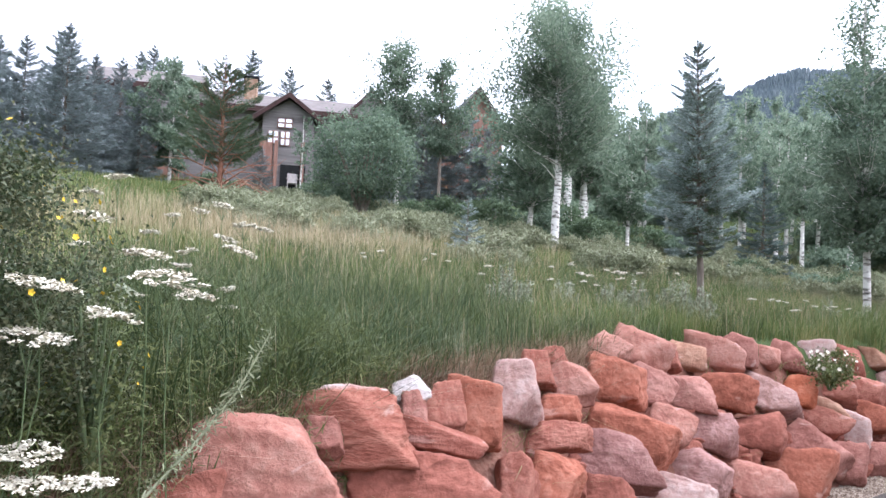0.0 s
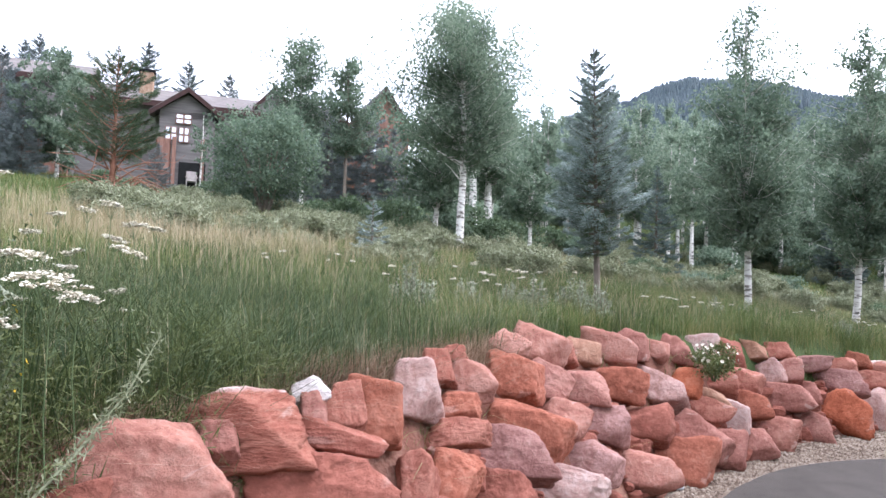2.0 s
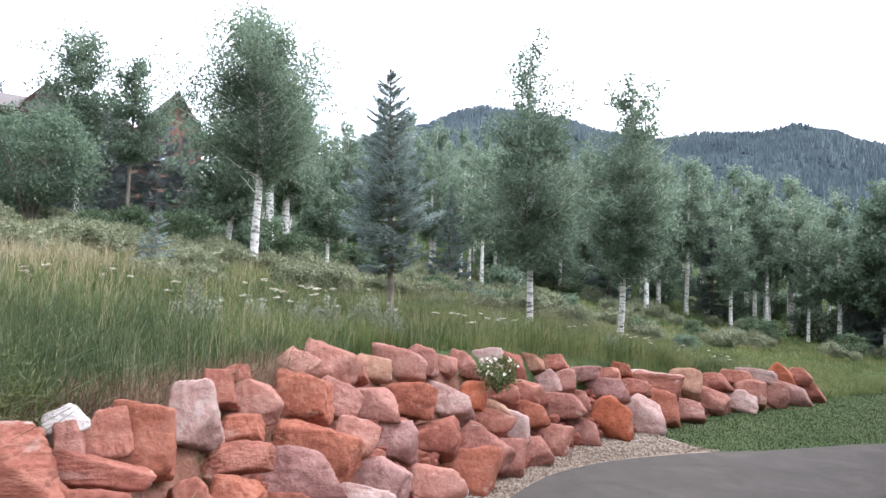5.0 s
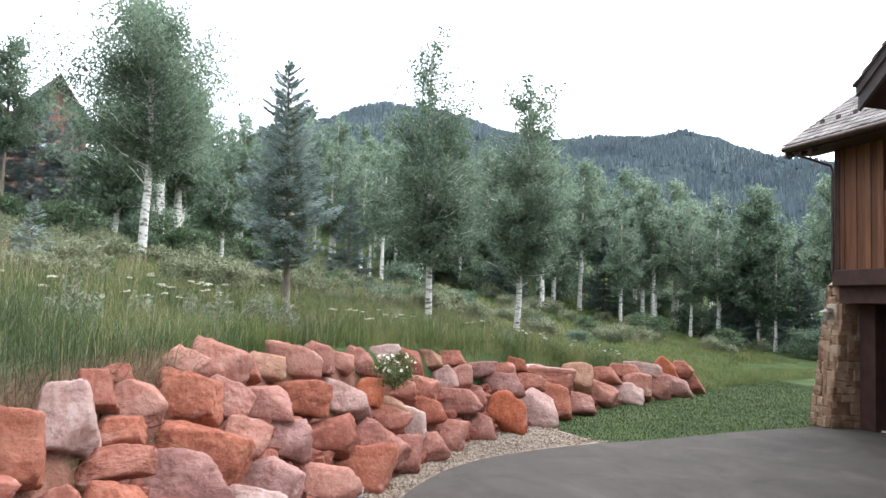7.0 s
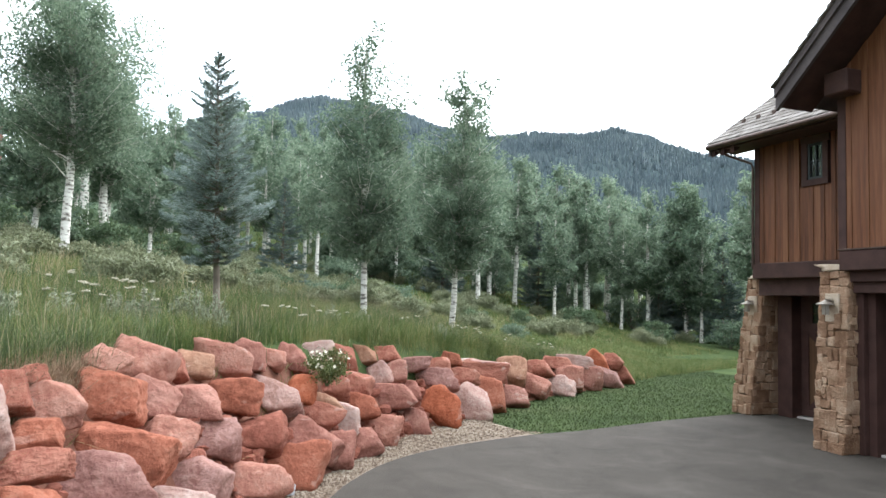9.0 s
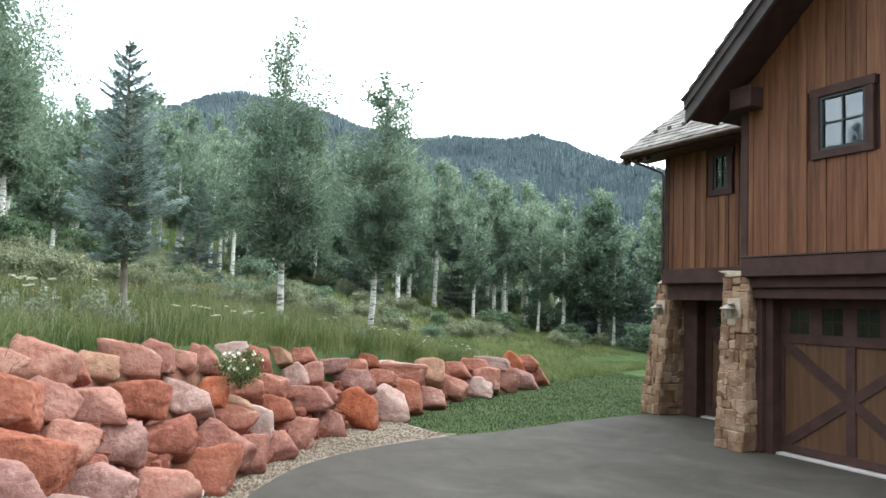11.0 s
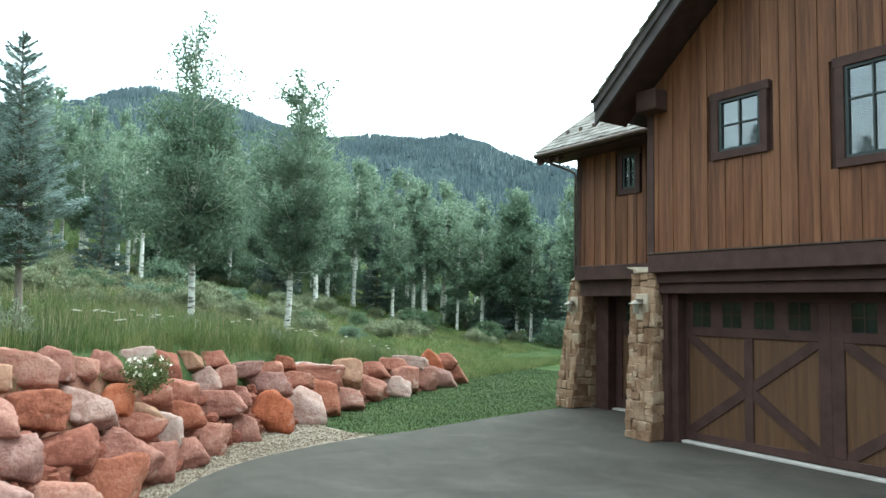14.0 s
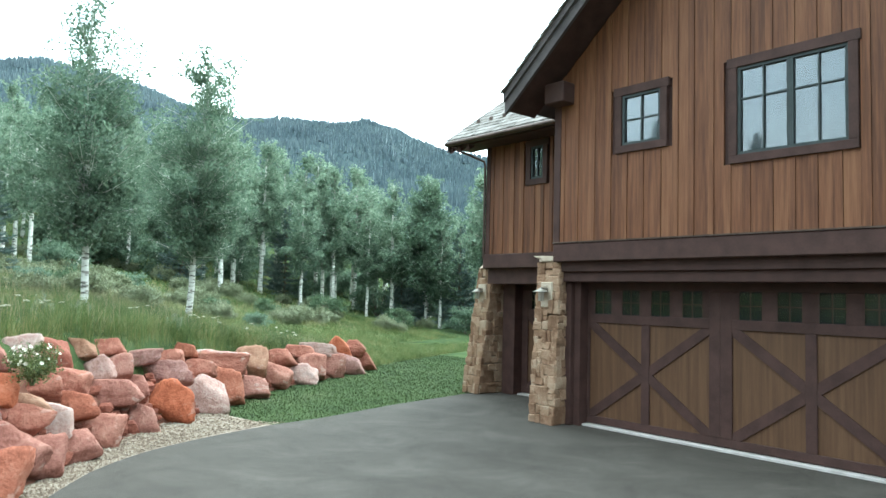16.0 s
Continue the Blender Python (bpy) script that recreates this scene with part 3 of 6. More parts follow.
SHINGLE = surface("wood_shingle", [(0.2, (0.10, 0.085, 0.072)), (0.5, (0.165, 0.142, 0.125)), (0.8, (0.25, 0.225, 0.205))], 3.0, 0.9, 0.5, 25, per_object=0.5, depth=0.01)
PANEL = surface("tan_door_panel", [(0.25, (0.072, 0.035, 0.017)), (0.55, (0.100, 0.050, 0.025)), (0.8, (0.130, 0.070, 0.036))], 2.5, 0.6, 0.3, 30, stretch=(1, 8, 0.4), depth=0.004)
STONE = surface("tan_cut_stone", [(0.2, (0.16, 0.088, 0.050)), (0.45, (0.26, 0.155, 0.095)), (0.7, (0.35, 0.235, 0.155)), (0.85, (0.42, 0.31, 0.22))], 4.0, 0.9, 0.7, 32, per_object=0.45, coarse_bump=0.7)
MORTAR = surface("mortar", [(0.3, (0.15, 0.115, 0.085)), (0.7, (0.22, 0.18, 0.14))], 8, 0.95, 0.5, 60)
WHITE = surface("pale_concrete", [(0.3, (0.38, 0.34, 0.31)), (0.7, (0.52, 0.47, 0.44))], 6, 0.85, 0.3, 60)
# near-black in place of shade inside rooms and porch; also the chimney cap's colour
DARK = surface("room_shade_and_cap_black", [(0.3, (0.012, 0.012, 0.012)), (0.7, (0.02, 0.02, 0.02))], 3, 0.9, 0, 10)
SASH = surface("dark_green_grey_sash", [(0.3, (0.03, 0.036, 0.036)), (0.7, (0.045, 0.052, 0.052))], 5, 0.5, 0, 10)
PEWTER = surface("weathered_pewter", [(0.3, (0.22, 0.19, 0.155)), (0.7, (0.38, 0.345, 0.30))], 20, 0.55, 0.1, 60, metal=0.6)
COPPER = surface("brown_metal_gutter", [(0.3, (0.06, 0.04, 0.035)), (0.7, (0.11, 0.075, 0.06))], 8, 0.45, 0.1, 60, metal=0.7)
GLASS = bpy.data.materials.new("window_glass")
GLASS.use_nodes = True
gb = GLASS.node_tree.nodes["Principled BSDF"]
gb.inputs["Base Color"].default_value = (0.8, 0.86, 0.88, 1)
gb.inputs["Roughness"].default_value, gb.inputs["IOR"].default_value, gb.inputs["Transmission Weight"].default_value = 0.02, 2.1, 1.0

DOOR_GLASS = GLASS.copy()
DOOR_GLASS.name = "dark_door_glass"
DOOR_GLASS.node_tree.nodes["Principled BSDF"].inputs["IOR"].default_value = 1.42
FX, DX, WX = 12.1, 12.6, 13.68  # planes of the gable front, the big garage door and the set-back wing
EAVE, PITCH, PEAK = 6.03, 0.86, 4.4


def under(y):
    """Height of the underside of the gable roof over the front."""
    return EAVE + PITCH * (8.367 - (y if y > PEAK else 2 * PEAK - y))


house = thing("garage_house", 16.0, 5.5, 0.0, "two-storey garage house with brown board siding and stone piers", "house")


def hpart(name, data, parent=None, label=""):
    return part(name, data, parent or house, label)


# solid walls behind the boards
wall_front = hpart("wall", prism("wall", [(8.47, 2.78), (8.47, under(8.47)), (PEAK, under(PEAK)), (0.33, under(0.33)), (0.33, 2.78)], "x", FX + 0.035, FX + 0.3, TRIM))
hpart("wall", box_mesh("wall", FX + 0.3, 22, 8.2, 8.47, 0, 5.9, TRIM, 0))
hpart("wall", box_mesh("wall", FX + 0.3, 22, 0.33, 0.6, 0, 5.9, TRIM, 0))
wall_wing = hpart("wall", box_mesh("wall", WX + 0.035, WX + 0.3, 8.47, 11.92, 2.78, 5.75, TRIM, 0))
hpart("wall", prism("wall", [(WX + 0.56, 0), (22, 0), (22, 5.75), (17.4, 8.4), (WX + 0.3, 5.85), (WX + 0.3, 2.79), (WX + 0.56, 2.79)], "y", 11.7, 11.92, TRIM))
hpart("wall", box_mesh("wall", 21.8, 22, 0.33, 11.92, 0, 5.75, TRIM, 0))


def boards(x, y_from, y_to, z0, top, parent, holes=()):
    """Vertical boards, wide ones set back and narrow ones proud, with open joints, cut round the windows."""
    rng = random.Random(int(x * 10))
    y, i = y_from, 0
    while y > y_to + 0.03:
        w = min(rng.uniform(0.15, 0.23) if i % 2 else rng.uniform(0.085, 0.13), y - y_to)
        a, b = y - w + 0.004, y - 0.002
        proud = (0.0 if i % 2 else 0.011) + rng.uniform(0, 0.004)
        spans = [(z0, None)]
        for h0, h1, g0, g1 in holes:
            if b > h0 and a < h1:
                spans = [(z0, g0), (g1, None)]
        for s0, s1 in spans:
            ta, tb = (s1, s1) if s1 else (top(a), top(b))
            if max(ta, tb) - s0 > 0.03:
                hpart("board", prism("board", [(a, s0), (b, s0), (b, tb), (a, ta)], "x", x - proud, x + 0.035, SIDING), parent)
        y -= w
        i += 1


def window(y0, y1, z0, z1, x, cols, bars=1, trim=0.12, rail=0.5):
    """A wood-trimmed window with dark sash, glazing bars and panes."""
    # shallow near-black box stands in for the unlit room behind the panes
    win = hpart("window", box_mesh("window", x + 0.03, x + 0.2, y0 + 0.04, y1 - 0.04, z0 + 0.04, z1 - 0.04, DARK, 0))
    for a, b, c, d in ((y0 - 0.03, y1 + 0.03, z1 - trim, z1 + 0.02), (y0, y1, z0, z0 + trim), (y0, y0 + trim, z0 + trim, z1 - trim), (y1 - trim, y1, z0 + trim, z1 - trim)):
        hpart("trim", box_mesh("trim", x - 0.045, x + 0.06, a, b, c, d, TRIM, 0.005), win)
    u0, u1, v0, v1 = y0 + trim, y1 - trim, z0 + trim, z1 - trim
    w = (u1 - u0) / cols
    for c in range(cols):
        a, b = u0 + c * w, u0 + (c + 1) * w
        f = 0.045
        for p, q, r, s in ((a, b, v1 - f, v1), (a, b, v0, v0 + f), (a, a + f, v0 + f, v1 - f), (b - f, b, v0 + f, v1 - f)):
            hpart("sash", box_mesh("sash", x - 0.02, x + 0.028, p, q, r, s, SASH, 0.003), win)
        mid, cross = (a + b) / 2, v0 + f + (v1 - v0 - 2 * f) * rail
        hpart("glazing_bar", box_mesh("glazing_bar", x - 0.012, x + 0.015, mid - 0.011, mid + 0.011, v0 + f, v1 - f, SASH, 0), win)
        hpart("glazing_bar", box_mesh("glazing_bar", x - 0.009, x + 0.012, a + f, b - f, cross - 0.011, cross + 0.011, SASH, 0), win)
        pane = hpart("pane", box_mesh("pane", x + 0.018, x + 0.026, a + f, b - f, v0 + f, v1 - f, GLASS, 0), win)
        pane.visible_shadow = False


window(6.315, 7.263, 4.51, 5.56, FX, 1)
window(3.614, 5.317, 4.105, 5.59, FX, 2, rail=0.645)
window(10.13, 10.72, 4.53, 5.46, WX, 1)
boards(FX, 8.42, 0.47, 3.1, lambda y: under(y) - 0.01, wall_front, [(6.315, 7.263, 4.51, 5.56), (3.614, 5.317, 4.105, 5.59)])
boards(WX, 11.82, 8.47, 3.1, lambda y: 5.72, wall_wing, [(10.13, 10.72, 4.53, 5.46)])
for x, y0, y1, z1 in ((FX, 8.42, 8.56, 5.8), (FX, 0.33, 0.47, 5.9), (WX, 11.82, 11.95, 5.7)):
    hpart("corner_board", box_mesh("corner_board", x - 0.03, x + 0.1, y0, y1, 3.1, z1, TRIM, 0.006))
# floor-line beams and lintels
hpart("band_beam", box_mesh("band_beam", FX - 0.06, FX + 0.3, 0.3, 8.53, 2.79, 3.1, TRIM, 0.012))
hpart("drip_edge", box_mesh("drip_edge", FX - 0.075, FX + 0.02, 0.3, 8.54, 3.1, 3.125, COPPER, 0.003))
hpart("lintel", box_mesh("lintel", FX + 0.06, FX + 0.4, 0.3, 8.5, 2.62, 2.79, TRIM, 0.008))
hpart("lintel", box_mesh("lintel", FX + 0.12, DX + 0.1, 0.3, 8.5, 2.45, 2.62, TRIM, 0.008))
hpart("band_beam", box_mesh("band_beam", WX - 0.06, WX + 0.3, 8.5, 11.98, 2.79, 3.1, TRIM, 0.012))
hpart("lintel", box_mesh("lintel", WX + 0.08, WX + 1.0, 8.5, 11.95, 2.45, 2.79, TRIM, 0.008))
# jambs
for x0, x1, y0, y1 in ((FX + 0.2, DX + 0.12, 8.33, 8.7), (FX + 0.2, DX + 0.12, 2.72, 3.14), (WX + 0.55, WX + 0.95, 11.55, 11.92), (WX + 0.55, WX + 0.95, 8.75, 9.1)):
    hpart("jamb", box_mesh("jamb", x0, x1, y0, y1, 0, 2.45, TRIM, 0.01))
hpart("wall", box_mesh("wall", FX + 0.1, DX + 0.1, 0.33, 2.72, 0, 2.45, SIDING, 0.01))


def garage_door(x, y_left, y_right, modules, panes):
    door = hpart("garage_door", box_mesh("garage_door", x + 0.03, x + 0.07, y_right, y_left, 0.05, 2.45, PANEL, 0), None, "carriage-style garage door with cross-braced tan panels")
    width = (y_left - y_right) / modules
    stile, lo, hi, rail = 0.18, 0.175, 1.76, 0.13

    def bar(y0, y1, z0, z1, d=0.0):
        hpart("rail", box_mesh("rail", x + d, x + 0.035, min(y0, y1), max(y0, y1), z0, z1, TRIM, 0.006), door)

    bar(y_right, y_left, 0.05, lo)
    bar(y_right, y_left, hi, hi + 0.15)
    bar(y_right, y_left, 2.32, 2.45)
    for m in range(modules):
        a, b = y_left - m * width, y_left - (m + 1) * width
        bar(a, a - stile, lo, 2.32, -0.004)
        bar(b + stile, b, lo, 2.32, -0.004)
        mid = (a + b) / 2
        bar(mid + 0.075, mid - 0.075, lo, hi, -0.002)
        u, v = a - stile, b + stile
        for p, q, set_back in (((u, hi), (v, lo), 0.004), ((u, lo), (v, hi), 0.007)):
            d = Vector((q[0] - p[0], q[1] - p[1])).normalized() * 0.075
            n = Vector((-d.y, d.x))
            hpart("cross_brace", prism("cross_brace", [(p[0] + n.x, p[1] + n.y), (q[0] + n.x, q[1] + n.y), (q[0] - n.x, q[1] - n.y), (p[0] - n.x, p[1] - n.y)], "x", x + set_back, x + 0.032, TRIM), door)
        w = (u - v) / panes
        for i in range(panes):
            c = u - (i + 0.5) * w
            # near-black sheet behind the pane stands in for the garage's dark inside
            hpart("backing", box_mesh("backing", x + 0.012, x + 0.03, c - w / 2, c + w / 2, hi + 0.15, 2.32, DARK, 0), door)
            g = hpart("pane", box_mesh("pane", x + 0.004, x + 0.010, c - w * 0.36, c + w * 0.36, hi + 0.17, 2.30, DOOR_GLASS, 0), door)
            for q in (c - w * 0.40, c + w * 0.40):
                hpart("mullion", box_mesh("mullion", x - 0.002, x + 0.02, q - w * 0.1, q + w * 0.1, hi + 0.15, 2.32, TRIM, 0), door)
            hpart("glazing_bar", box_mesh("glazing_bar", x, x + 0.012, c - 0.009, c + 0.009, hi + 0.15, 2.32, TRIM, 0), door)
            hpart("glazing_bar", box_mesh("glazing_bar", x + 0.001, x + 0.012, c - w * 0.3, c + w * 0.3, 2.105, 2.123, TRIM, 0), door)
    hpart("threshold", box_mesh("threshold", x - 0.12, x + 0.07, y_right, y_left, -0.02, 0.035, WHITE, 0.006), door, "pale concrete threshold strip")


garage_door(DX, 8.33, 3.14, 2, 4)
garage_door(WX + 0.8, 11.55, 9.1, 1, 4)
hpart("floor_slab", box_mesh("floor_slab", DX, 21.8, 0.4, 11.8, -0.1, -0.01, WHITE, 0))

# gable roof over the front
for s in (1, -1):
    y_e = PEAK + s * (9.12 - PEAK)
    z_e = EAVE + PITCH * (8.367 - 9.12)
    zp = under(PEAK)
    hpart("roof", prism("roof", [(y_e, z_e + 0.12), (PEAK, zp + 0.12), (PEAK, zp + 0.34), (y_e, z_e + 0.34)], "x", 11.42, 22.5, FASCIA))
    hpart("soffit", prism("soffit", [(y_e, z_e + 0.05), (PEAK, zp + 0.05), (PEAK, zp + 0.12), (y_e, z_e + 0.12)], "x", 11.46, FX + 0.05, TRIM))
    hpart("barge_board", prism("barge_board", [(y_e, z_e - 0.02), (PEAK, zp - 0.02), (PEAK, zp + 0.24), (y_e, z_e + 0.24)], "x", 11.38, 11.44, FASCIA))
    hpart("barge_board", prism("barge_board", [(y_e, z_e + 0.2), (PEAK, zp + 0.2), (PEAK, zp + 0.34), (y_e, z_e + 0.34)], "x", 11.34, 11.40, FASCIA))
    n = 26
    for i in range(n):
        a, b = i / n, (i + 1.25) / n
        ya, yb = y_e + (PEAK - y_e) * a, y_e + (PEAK - y_e) * min(b, 1)
        za, zb = z_e + (zp - z_e) * a, z_e + (zp - z_e) * min(b, 1)
        hpart("shingle_course", prism("shingle_course", [(ya - 0.03 * s * -1, za + 0.35), (yb, zb + 0.345), (yb, zb + 0.36), (ya - 0.03 * s * -1, za + 0.385)], "x", 11.30, 22.6, SHINGLE))
for y0 in (8.14, 0.24):
    hpart("beam_end", box_mesh("beam_end", 11.78, FX + 0.05, y0, y0 + 0.42, 5.5, 5.86, TRIM, 0.02))

# roof of the wing, falling towards the drive
EX, EZ, WP = 13.06, 5.60, 0.705
ridge_x = 17.6
rz = EZ + WP * (ridge_x - EX)
hpart("roof", prism("roof", [(EX, EZ - 0.08), (ridge_x, rz - 0.08), (ridge_x, rz + 0.08), (EX, EZ + 0.08)], "y", 8.0, 12.6, FASCIA))
hpart("roof", prism("roof", [(22.4, EZ - 0.08), (ridge_x, rz - 0.08), (ridge_x, rz + 0.08), (22.4, EZ + 0.08)], "y", 8.0, 12.6, FASCIA))
hpart("barge_board", prism("barge_board", [(EX, EZ - 0.2), (ridge_x, rz - 0.2), (ridge_x, rz + 0.09), (EX, EZ + 0.09)], "y", 12.58, 12.64, FASCIA))
hpart("soffit", box_mesh("soffit", EX + 0.05, WX + 0.05, 8.4, 12.58, 5.50, 5.54, TRIM, 0))
for k in range(3):
    hpart("rafter_tail", prism("rafter_tail", [(EX + 0.04, EZ - 0.22), (WX, EZ - 0.22 + WP * (WX - EX - 0.04)), (WX, EZ - 0.08 + WP * (WX - EX)), (EX + 0.04, EZ - 0.08)], "y", 12.5 - 0.28 * k, 12.6 - 0.28 * k, TRIM))
for i in range(11):
    srng = random.Random(40 + i)
    x0 = EX - 0.05 + i * 0.17
    y = 12.66
    while y > 8.6 - 0.02:
        w = srng.uniform(0.11, 0.24)
        z0 = EZ + WP * (x0 - EX) + 0.085
        lift = srng.uniform(0.018, 0.034)
        hpart("shingle", prism("shingle", [(x0, z0), (x0 + 0.24, z0 + 0.24 * WP - 0.004), (x0 + 0.24, z0 + 0.24 * WP + 0.006), (x0, z0 + lift)], "y", y - w + 0.004, y, SHINGLE))
        y -= w
for k in range(9):
    gx, gy = EX + 0.62, 12.3 - k * 0.42
    hpart("snow_guard", box_mesh("snow_guard", gx, gx + 0.03, gy - 0.05, gy + 0.05, EZ + WP * 0.62 + 0.1, EZ + WP * 0.62 + 0.19, COPPER, 0.004))
v, f = tubes([[((EX - 0.05, 8.5, EZ - 0.02), 0.06), ((EX - 0.05, 12.62, EZ - 0.02), 0.06)]], 10)
hpart("gutter", mesh_of("gutter", v, f, COPPER, True))
v, f = tubes([[((EX, 12.45, EZ - 0.05), 0.028), ((EX + 0.05, 12.35, EZ - 0.16), 0.028), ((WX - 0.06, 12.0, 5.2), 0.028), ((WX - 0.05, 11.97, 5.1), 0.028), ((WX - 0.05, 11.97, 3.0), 0.028)]], 8)
hpart("downspout", mesh_of("downspout", v, f, COPPER, True))


# ---- stone piers ----
def pier(x0, x1, y0, y1, seed, batter):
    """A stone pier whose front leans back by batter metres over its height; the other sides stand nearly plumb."""
    base = thing("stone_pier", (x0 + x1) / 2, (y0 + y1) / 2, 0, "battered tan cut-stone pier with a flat cap at the garage", "pier", "stone piers of the garage")
    rng = random.Random(seed)
    cx, cy = (x0 + x1) / 2, (y0 + y1) / 2
    hx, hy, top = (x1 - x0) / 2, (y1 - y0) / 2, 2.80
    half_x = lambda z: hx - batter / 2 * z / top  # noqa: E731
    half_y = lambda z: hy * (1 - 0.06 * z / top)  # noqa: E731
    mid_x = lambda z: cx + batter / 2 * z / top  # noqa: E731
    bm = bmesh.new()
    ring = [[bm.verts.new((mid_x(z) + sx * (half_x(z) - 0.05), cy + sy * (half_y(z) - 0.05), z)) for sx, sy in ((-1, -1), (1, -1), (1, 1), (-1, 1))] for z in (0, top)]
    for i in range(4):
        bm.faces.new((ring[0][i], ring[0][(i + 1) % 4], ring[1][(i + 1) % 4], ring[1][i]))
    bm.faces.new(ring[1])
    part("core", from_bm("core", bm, MORTAR), base)
    def split(u0, u1, z0, z1):
        """Uneven ashlar: cut a face into stones again and again."""
        w, h = (u1 - u0) * (hx + hy) / 2, z1 - z0
        if (w < 0.4 and h < 0.36 and rng.random() < 0.45) or (w < 0.22 and h < 0.2):
            return [(u0, u1, z0, z1)]
        if h > w * rng.uniform(0.8, 1.5):
            m = z0 + h * rng.uniform(0.35, 0.65)
            return split(u0, u1, z0, m) + split(u0, u1, m, z1)
        m = u0 + (u1 - u0) * rng.uniform(0.35, 0.65)
        return split(u0, m, z0, z1) + split(m, u1, z0, z1)

    for face in range(4):
        for u0, u1, z0, z1 in split(-1.0, 1.0, 0.0, top):
            zm = (z0 + z1) / 2
            half = (half_y(zm) if face % 2 == 0 else half_x(zm)) + 0.012
            w, sh, mid = (u1 - u0) * half, z1 - z0, (u0 + u1) / 2 * half
            bm = bmesh.new()
            bmesh.ops.create_cube(bm, size=1)
            t = 0.09 + rng.choice((0, 0.006, 0.012, 0.018, 0.024, 0.05)) + rng.uniform(0, 0.012)
            out = (half_x(zm) if face % 2 == 0 else half_y(zm)) - 0.04
            j = lambda e: rng.uniform(-e, e)  # noqa: E731
            for q in bm.verts:
                q.co = Vector((q.co.x * (w - 0.002) + j(0.02), q.co.y * t + (j(0.016) if q.co.y > 0 else 0), q.co.z * (sh - 0.002) + j(0.02)))
            bmesh.ops.bevel(bm, geom=bm.edges[:], offset=0.013, segments=1, affect="EDGES")
            for q in bm.verts:
                a, b, c = q.co + Vector((j(0.004), j(0.004), j(0.004)))
                d = out + b
                pt = {0: (-d, mid + a), 1: (mid + a, -d), 2: (d, mid + a), 3: (mid + a, d)}[face]
                q.co = Vector((mid_x(zm) + pt[0], cy + pt[1], zm + c))
            part("stone", from_bm("stone", bm, STONE), base)
    bm = stone_verts(seed, 3, 0, 30, 0.012)
    for q in bm.verts:
        q.co = Vector((mid_x(top) + q.co.x * (2 * half_x(top) + 0.16), cy + q.co.y * (2 * half_y(top) + 0.14), top + 0.05 + q.co.z * 0.12))
    part("cap", from_bm("cap", bm, ROCK_CAP, True), base, "pale flat capstone")
    lz = 2.22
    fx = mid_x(lz) - half_x(lz) - 0.02
    lamp = thing("wall_lantern", fx, cy, lz, "weathered pewter lantern with a conical hood on the pier", "wall lamp", "lanterns on the piers")
    part("back_plate", box_mesh("back_plate", fx - 0.02, fx + 0.05, cy - 0.13, cy + 0.13, lz - 0.22, lz + 0.22, ROCK_CAP, 0.01), lamp, "pale stone back plate")
    v, f = tubes([[((fx, cy, lz + 0.1), 0.045), ((fx - 0.04, cy, lz + 0.1), 0.045)], [((fx - 0.02, cy, lz + 0.1), 0.016), ((fx - 0.14, cy, lz + 0.12), 0.016)]], 10)
    part("arm", mesh_of("arm", v, f, PEWTER, True), lamp)
    c = Vector((fx - 0.15, cy, lz))
    v, f = tubes([[(c + Vector((0, 0, 0.12)), 0.02), (c + Vector((0, 0, 0.10)), 0.03), (c + Vector((0, 0, 0.05)), 0.135), (c + Vector((0, 0, 0.04)), 0.135), (c + Vector((0, 0, 0.045)), 0.05)]], 16)
    part("hood", mesh_of("hood", v, f, PEWTER, True), lamp)
    v, f = tubes([[(c + Vector((0, 0, 0.045)), 0.055), (c + Vector((0, 0, -0.11)), 0.045), (c + Vector((0, 0, -0.115)), 0.0)]], 12)
    part("lamp_glass", mesh_of("lamp_glass", v, f, FROST, True), lamp, "frosted glass of an unlit lantern")
    v, f = tubes([[(c + Vector((0.05 * math.cos(a), 0.05 * math.sin(a), 0.045)), 0.006), (c + Vector((0.045 * math.cos(a), 0.045 * math.sin(a), -0.115)), 0.006)] for a in (0.8, 2.4, 3.9, 5.5)], 5)
    part("cage", mesh_of("cage", v, f, PEWTER), lamp)


ROCK_CAP = surface("pale_cap_stone", [(0.25, (0.32, 0.24, 0.17)), (0.55, (0.46, 0.37, 0.28)), (0.8, (0.56, 0.48, 0.39))], 5, 0.9, 0.5, 40)
FROST = surface("frosted_glass", [(0.3, (0.42, 0.38, 0.32)), (0.7, (0.52, 0.48, 0.42))], 8, 0.35, 0, 20)
pier(12.0, 12.68, 8.44, 8.98, 5, 0.16)
pier(13.60, 14.42, 12.03, 12.52, 9, 0.42)


# ---- trees ----
def leaf_cloud(name, centres, size, rng, material, flat=0.0, tall=1.0, slim=0.62):
    """Many small leaves as three-cornered blades round the given centres."""
    c = np.asarray(centres, float)
    n = len(c)
    a = rng.normal(size=(n, 3))
    a[:, 2] *= 1 - flat
    a /= np.linalg.norm(a, axis=1, keepdims=True)
    b = np.cross(a, rng.normal(size=(n, 3)))
    b /= np.linalg.norm(b, axis=1, keepdims=True)
    s = size * rng.uniform(0.6, 1.3, (n, 1))
    s *= 1.15
    q = np.stack([c - a * s * tall * 0.6 - b * s * slim, c - a * s * tall * 0.6 + b * s * slim, c + a * s * tall], 1)
    return tri_mesh(name, q.reshape(-1, 3), np.full(n, 3), material)


